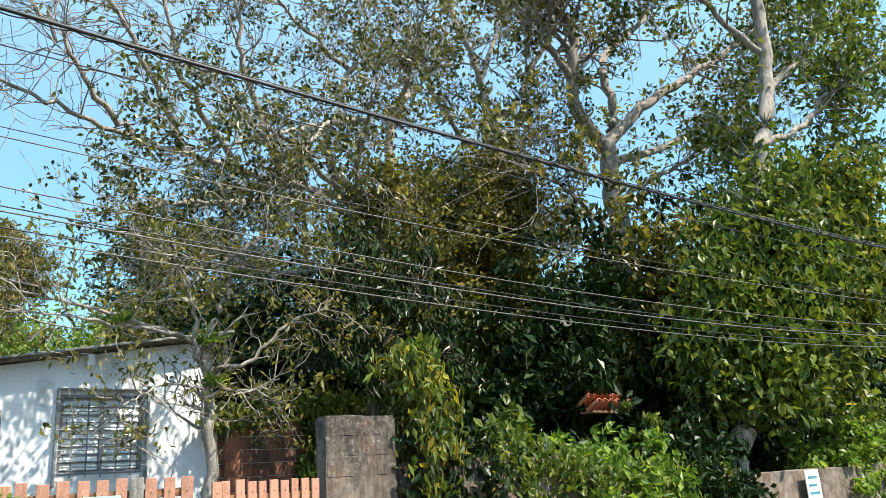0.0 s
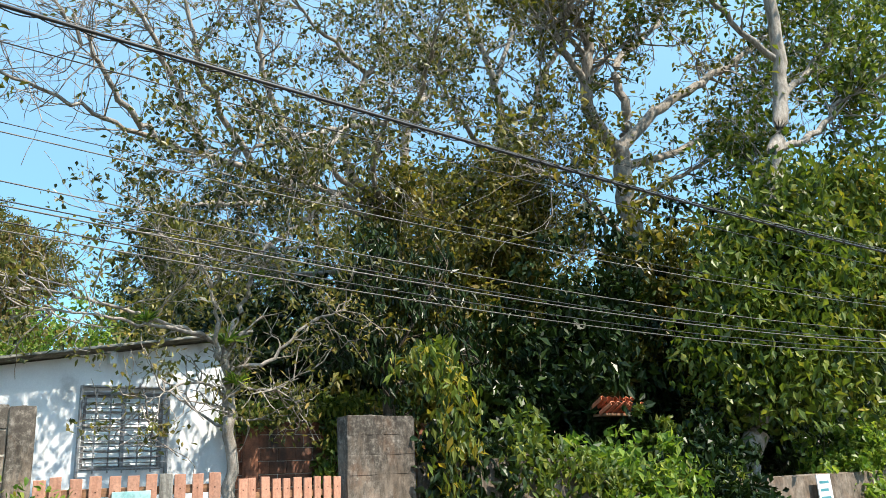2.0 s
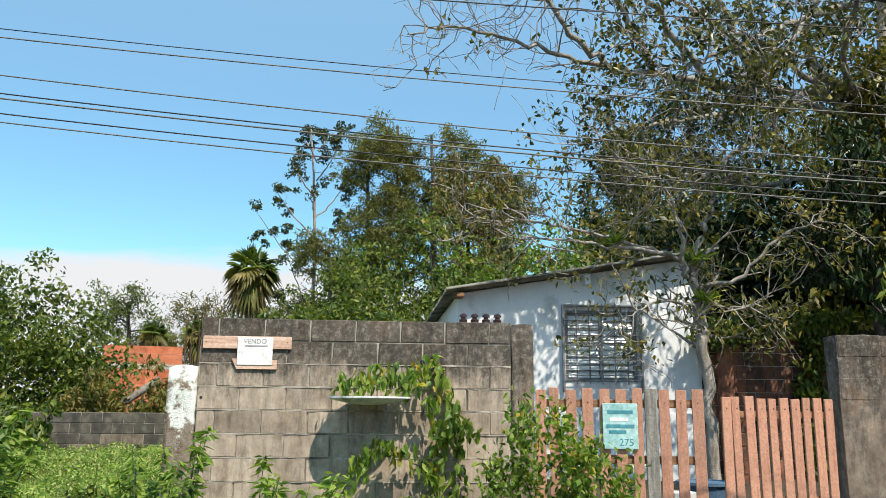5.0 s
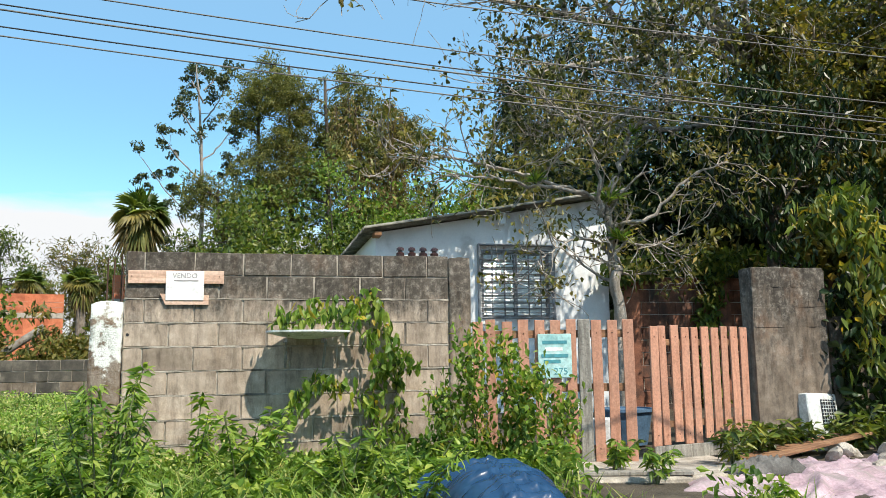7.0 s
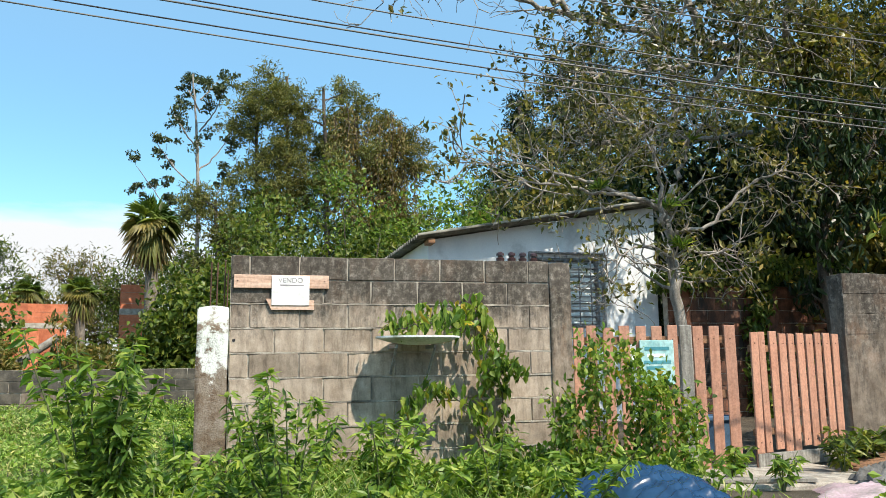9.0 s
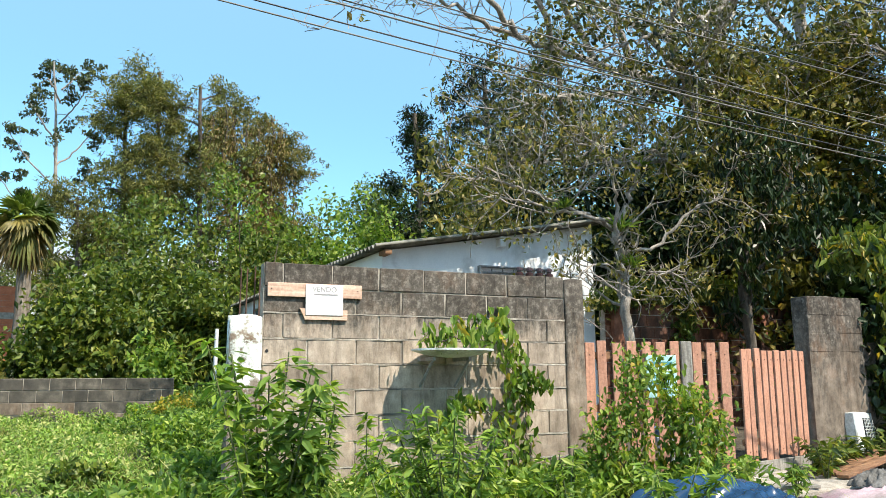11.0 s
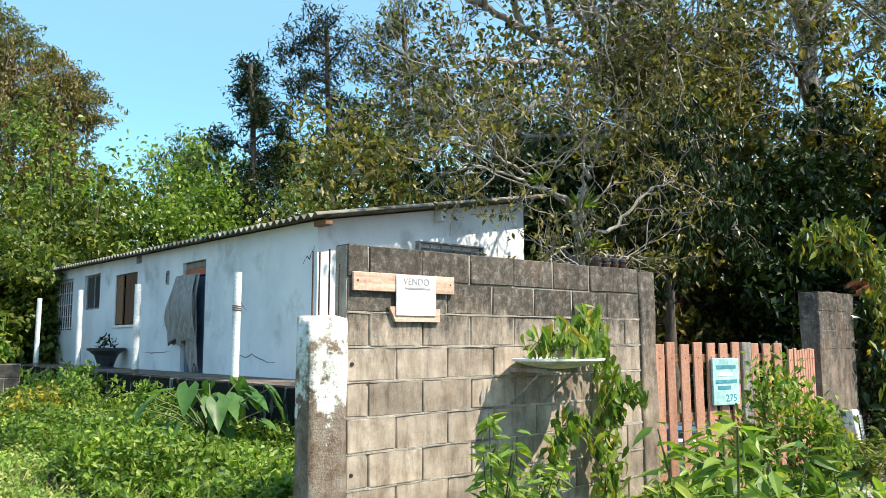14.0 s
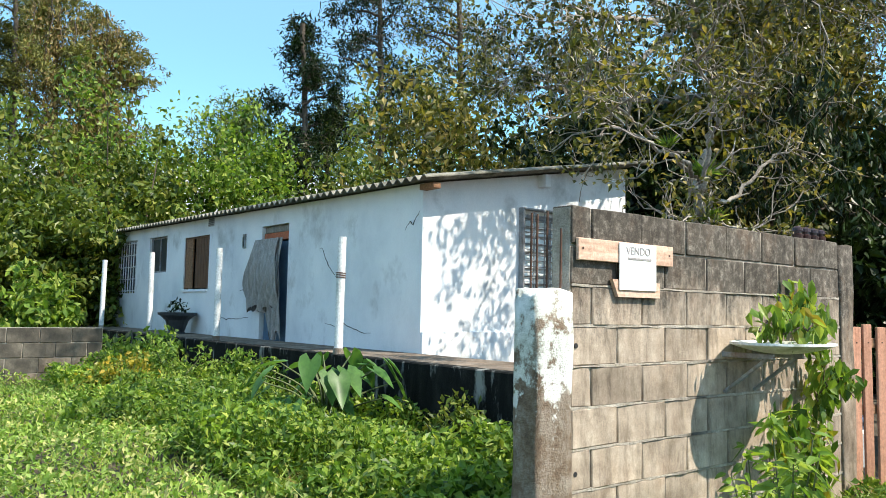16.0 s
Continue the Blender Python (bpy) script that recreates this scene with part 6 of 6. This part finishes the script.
def blades(name, label, x0, x1, y0, y1, n, rng, high, mat, keep):
    x, y = rng.uniform(x0, x1, n), rng.uniform(y0, y1, n)
    ok = keep(x, y)
    x, y = x[ok], y[ok]
    b = np.stack([x, y, ground_height(x, y) - 0.01], 1)
    h = high * rng.uniform(0.45, 1.25, len(x))[:, None]
    d = unit(np.stack([rng.normal(size=len(x)) * 0.45, rng.normal(size=len(x)) * 0.45, np.ones(len(x))], 1))
    s = unit(np.cross(d, rng.normal(size=d.shape))) * 0.006
    out = d * np.array([1, 1, 0])
    verts = np.stack([b - s, b + s, b + d * h * 0.6 + s * 0.8, b + d * h * 0.6 - s * 0.8, b + d * h + out * h * 0.8], 1).reshape(-1, 3)
    i = np.arange(len(x))[:, None] * 5
    faces = np.concatenate([i + np.array([[0, 1, 2]]), i + np.array([[0, 2, 3]]), i + np.array([[3, 2, 4]])])
    return tagged(mesh_object(name, verts, faces, mat), label, "grass", kind="stuff")


def open_field(x, y):
    return ~((x > 2.0) & (y > 0.2)) & ~((y > -0.02) & (y < 0.16) & (x > 0.0)) & ~((x > 3.2) & (y > -0.1))


def verge(x, y):
    return (y < -0.03) & (y > -3.1 + 0.35 * np.sin(x * 1.9) + 0.22 * np.sin(x * 5.3 + 1)) & ~((x > 3.8) & (y > -1.7)) & ~((x > 3.3) & (y > -0.6) & (x < 3.9) & (y < -0.4)) & ~(((x - 2.72) / 0.74) ** 2 + ((y + 2.3) / 1.05) ** 2 < 1) & ~((x > 3.5) & (y < -1.1) & (y > -2.7)) & ~((x > 4.6) & (y < -0.4))


Q = np.random.default_rng(77)
cover("weeds", "low bright green broad-leaved weeds covering the field", -11, 2.1, -1.0, 9.0, 128000, Q, (0.054, 0.028), GRASS, 0.30, open_field, 0.0)
cover("weeds", "dense leafy weeds growing along the block wall and retaining wall", -0.2, 2.05, 0.2, 9.0, 56000, Q, (0.068, 0.038), LEAF_BRIGHT, 0.46, open_field, 2.0)
cover("weeds", "tangled green weeds along the roadside verge", -8.5, 8.5, -3.6, -0.03, 105000, Q, (0.075, 0.043), LEAF_BRIGHT, 0.30, lambda x, y: verge(x, y) & ~((x > 4.4) & (y < -0.7)), 1.0)
cover("weeds", "sparse weeds beyond the low wall", -22, 3, 9.2, 24, 20000, Q, (0.16, 0.08), LEAF_MID, 0.6, lambda x, y: x < 2.0, 3.0)
blades("grass", "pale green grass blades among the weeds", -12, 2.0, -1.5, 9, 14000, Q, 0.24, GRASS, open_field)
blades("grass", "long grass blades along the verge", -8.5, 6.0, -3.7, -0.05, 20000, Q, 0.26, GRASS, verge)


def weed(at, height, n, rng, leaf=0.15, mat=LEAF_BRIGHT, label="tall leafy weed with pointed leaves on the verge", stems=6, spread=0.22):
    """An upright weed: stems with long pointed leaves set along them."""
    leaf, n = leaf * 0.74, int(n * 1.8)
    root = thing("weed", at, label, "weed", "tall weeds")
    lines, pts, head = [], [], []
    for k in range(stems):
        a = rng.uniform(0, 2 * math.pi)
        out = np.array([math.cos(a), math.sin(a), 0]) * spread * rng.uniform(0.3, 1.2)
        h = height * rng.uniform(0.6, 1.05)
        s = smooth_line([(0, 0, -0.03), tuple(out * 0.4 + np.array([0, 0, h * 0.5])), tuple(out + np.array([0, 0, h]))], 8)
        lines.append((s, np.linspace(0.008, 0.003, len(s))))
        m = n // stems
        u = rng.uniform(0.25, 1, m) ** 0.8 * (len(s) - 1.01)
        i = u.astype(int)
        b = rng.uniform(0, 2 * math.pi, m)
        d = np.stack([np.cos(b), np.sin(b), rng.uniform(-0.7, 0.5, m)], 1)
        pts.append(s[i] + (s[i + 1] - s[i]) * (u - i)[:, None] + unit(d) * leaf * 0.6)
        head.append(unit(d) * 2.5)
    for one in lines:
        mesh_object("stem", *tubes([one], 5), STEM, root, smooth=True)
    v, f = broad_leaf_mesh(rng, np.concatenate(pts), leaf, leaf * 0.34, 0.3, 0.3, 0.6, 0.4, heading=np.concatenate(head))
    mesh_object("foliage", v, f, mat, root)
    return root


weed((0.66, -2.68, -0.25), 0.85, 520, Q, 0.085, LEAF_BRIGHT, stems=13, spread=0.3)
weed((-0.2, -2.66, -0.27), 1.12, 850, Q, 0.11, LEAF_BRIGHT, stems=15, spread=0.3, label="large leafy weed standing before the block wall")
weed((1.05, -2.9, -0.25), 0.42, 220, Q, 0.09, LEAF_BRIGHT, stems=10, spread=0.35)
weed((0.1, -2.95, -0.26), 0.45, 260, Q, 0.085, LEAF_BRIGHT, stems=11, spread=0.35)
weed((0.5, -1.0, -0.22), 0.95, 150, Q, 0.13, stems=5)
weed((0.95, -0.6, -0.22), 0.85, 80, Q, 0.13, stems=3)
weed((0.05, -1.4, -0.22), 0.62, 190, Q, 0.11, stems=7)
weed((1.3, -1.5, -0.22), 0.62, 170, Q, 0.13, stems=7, spread=0.3)
weed((2.0, -1.6, -0.22), 0.5, 150, Q, 0.12, stems=7, spread=0.3)
weed((0.6, -2.1, -0.22), 0.55, 160, Q, 0.13, stems=7, spread=0.3)
weed((2.9, -0.7, -0.22), 0.6, 120, Q, 0.11, stems=6)
weed((1.45, -0.35, -0.22), 0.65, 100, Q, 0.12, stems=4)
weed((5.35, -0.75, -0.22), 0.34, 70, Q, 0.14, LEAF_MID, stems=5)
weed((4.35, -1.3, -0.22), 0.3, 50, Q, 0.13, LEAF_BRIGHT, stems=4)
weed((7.3, -0.4, -0.22), 0.5, 200, Q, 0.13, LEAF_MID, stems=8, spread=0.4)
weed((5.75, -0.42, -0.22), 0.36, 110, Q, 0.17, LEAF_MID, stems=7, spread=0.3, label="low broad-leaved weed by the gate")
weed((6.3, -0.32, -0.22), 0.34, 110, Q, 0.17, LEAF_MID, stems=7, spread=0.3, label="low broad-leaved weed by the gate post")
weed((6.85, -0.42, -0.22), 0.4, 130, Q, 0.17, LEAF_MID, stems=8, spread=0.32, label="low broad-leaved weed by the gate post")
weed((4.2, -0.85, -0.2), 0.26, 80, Q, 0.13, LEAF_BRIGHT, stems=6, spread=0.28)
weed((8.2, -0.3, -0.22), 0.8, 260, Q, 0.13, LEAF_MID, stems=9, spread=0.5)
weed((2.3, -2.3, -0.24), 0.5, 130, Q, 0.12, stems=6, spread=0.3)
weed((-2.2, 2.2, -0.2), 0.55, 150, Q, 0.12, stems=7, spread=0.3)

taro = thing("elephant_ear_plant", (1.3, 4.0, -0.12), "elephant ear plant with large blue-green leaves by the retaining wall", "plant")
lines, tv, tf = [], [], []
for k in range(44):
    a = Q.uniform(0, 2 * math.pi)
    r = Q.uniform(0.15, 0.7)
    tip = np.array([math.cos(a) * r, math.sin(a) * r * 0.8, Q.uniform(0.35, 0.8)])
    lines.append((smooth_line([(0, 0, 0), tuple(tip * np.array([0.4, 0.4, 0.7])), tuple(tip)], 5), np.linspace(0.014, 0.007, 11)))
    d = unit(np.array([math.cos(a), math.sin(a), Q.uniform(-1.6, 0.1)]))
    side = unit(np.cross(d, [0, 0, 1.0]))
    up = np.cross(side, d)
    L = Q.uniform(0.2, 0.33)
    out = [(-0.25, 0.16), (-0.1, 0.32), (0.2, 0.34), (0.55, 0.2), (1.0, 0.0), (0.55, -0.2), (0.2, -0.34), (-0.1, -0.32), (-0.25, -0.16), (0.0, 0.0)]
    b = len(tv)
    tv += [tip + d * p * L + side * q * L + up * (abs(q) * 0.22 - max(0, p) ** 2 * 0.18) * L for p, q in out]
    tf += [[b + 9, b + i, b + i + 1] for i in range(8)]
v, f = tubes(lines, 6)
mesh_object("stem", v, f, STEM, taro, smooth=True)
mesh_object("leaves", np.array(tv), np.array(tf), LEAF_TARO, taro, smooth=True)

for x0, y0, w, h, mat in ((0.5, 0.9, 0.38, 0.42, LEAF_BRIGHT), (1.2, 1.5, 0.42, 0.5, LEAF_BRIGHT), (1.75, 2.6, 0.34, 0.48, LEAF_MID), (1.0, 2.8, 0.4, 0.42, LEAF_BRIGHT), (0.3, 1.9, 0.38, 0.34, LEAF_BRIGHT),
                          (1.7, 5.2, 0.3, 0.4, LEAF_MID), (1.6, 6.6, 0.36, 0.62, LEAF_BRIGHT), (1.2, 8.0, 0.5, 0.75, LEAF_BRIGHT), (0.4, 7.6, 0.5, 0.5, LEAF_YELLOW), (-0.5, 5.4, 0.45, 0.32, LEAF_BRIGHT), (-0.9, 1.4, 0.4, 0.26, LEAF_MID)):
    bush("shrub", (x0, y0, float(ground_height(x0, y0))), "low leafy weed clump with yellowing leaves" if mat is LEAF_YELLOW else "low leafy green weed clump in the field", (w, w * 0.9, h), Q, 1000, (0.075, 0.042), mat, clumps=34, stems=9, group="weed clumps", clump=0.34)
blades("grass", "straw-coloured dry grass in patches of the field", -9, 0.5, -1.0, 7.5, 15000, Q, 0.2, LEAF_DRY, lambda x, y: open_field(x, y) & (np.sin(x * 0.9 + 1.0) * np.cos(y * 0.7 - 0.6) > 0.25))

# ---- pieces of walls ----
def block_mesh(name, size, mat, rng, bevel=0.005, jit=0.004):
    bm = box((-size[0] / 2, -size[1] / 2, -size[2] / 2), (size[0] / 2, size[1] / 2, size[2] / 2), bevel, jitter=jit, rng=rng)
    me = bpy.data.meshes.new(name)
    bm.to_mesh(me)
    bm.free()
    me.materials.append(mat)
    return me


def lay(parent, name, meshes, at, rng, tilt=0.006):
    ob = new(name, rng.choice(meshes))
    ob.parent = parent
    ob.location = at
    ob.rotation_euler = [rng.uniform(-tilt, tilt) for _ in range(3)]
    return ob


rb = random.Random(3)


def courses(parent, x0, x1, yc, top, rows_n, thick, mats, first=0.46, name="concrete_block", length=0.4, height=0.2, joint=0.011, dark=1.0):
    """Blocks in running bond, each one by itself, cut to length at the ends."""
    cache = {}
    for k in range(rows_n):
        zc = top - height * (k + 0.5)
        start = first if k % 2 == 0 else first - length / 2
        edges = [x0] + [start + length * i for i in range(-60, 120) if x0 + 0.03 < start + length * i < x1 - 0.03] + [x1]
        for a, b in zip(edges, edges[1:]):
            mat = mats(k, a, rb)
            key = (round(b - a, 2), mat.name)
            if key not in cache:
                cache[key] = [block_mesh(name, (b - a - joint, thick, height - joint), mat, rb) for _ in range(3)]
            lay(parent, name, cache[key], ((a + b) / 2, yc + rb.uniform(-0.003, 0.003), zc), rb)


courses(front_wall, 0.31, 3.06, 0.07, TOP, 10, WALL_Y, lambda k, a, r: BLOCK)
# Black plugs, slightly proud of the wall, paint the shade inside small holes.
for hz in (0.953, 0.334, -0.05):
    part("weep_hole_dark_plug", rod((0.345, -0.004, hz), (0.345, 0.03, hz), 0.013, sides=8), DARK, front_wall)

def mortar_bed(parent, x0, x1, z, yf, rng):
    """A ragged bed of mortar squeezed out between two courses."""
    n = int((x1 - x0) / 0.03)
    xs = np.linspace(x0, x1, n)
    up = 0.008 + 0.007 * np.array([max(-0.9, noise.noise(Vector((a * 9, z * 31, 0.3))) * 1.1) for a in xs])
    dn = 0.007 + 0.007 * np.array([max(-0.9, noise.noise(Vector((a * 8, z * 31, 5.3))) * 1.1) for a in xs])
    fr = yf + 0.0005 - 0.0032 * np.array([max(-1.5, noise.noise(Vector((a * 14, z * 17, 9.3))) * 2) for a in xs])
    v = np.concatenate([np.stack([xs, np.full(n, yf + 0.03), z + up], 1), np.stack([xs, fr, z + up * 0.8], 1), np.stack([xs, fr, z - dn * 0.8], 1), np.stack([xs, np.full(n, yf + 0.03), z - dn], 1)])
    i = np.arange(n - 1)[:, None]
    f = np.concatenate([i + np.array([[k * n, k * n + 1, (k + 1) * n + 1, (k + 1) * n]]) for k in range(3)])
    return mesh_object("mortar_bed", v, f, MORTAR, parent)


for k in range(2, 10):
    mortar_bed(front_wall, 0.31, 3.06, TOP - COURSE * k, -0.003, rb)
courses(gate_post, 6.135, 6.945, 0.1, 1.59, 3, 0.206, lambda k, a, r: POST_BLOCK, first=6.56, joint=0.003)
courses(low_wall, -16, 0.6, 9.07, 0.785, 5, 0.142, lambda k, a, r: BLOCK_DARK if k < 2 or r.random() < 0.5 else POST_BLOCK, first=0.2)
courses(yard_wall, 6.9, 14.0, 4.79, 1.98, 11, 0.165, lambda k, a, r: BRICK, first=7.0, name="terracotta_block", length=0.3, height=0.2)
for k in range(5):
    x0 = 7.0 + k * 1.6
    part("brick_pier", box((x0, 4.6, -0.3), (x0 + 0.22, 4.7, 1.9), 0.006), BRICK, yard_wall)
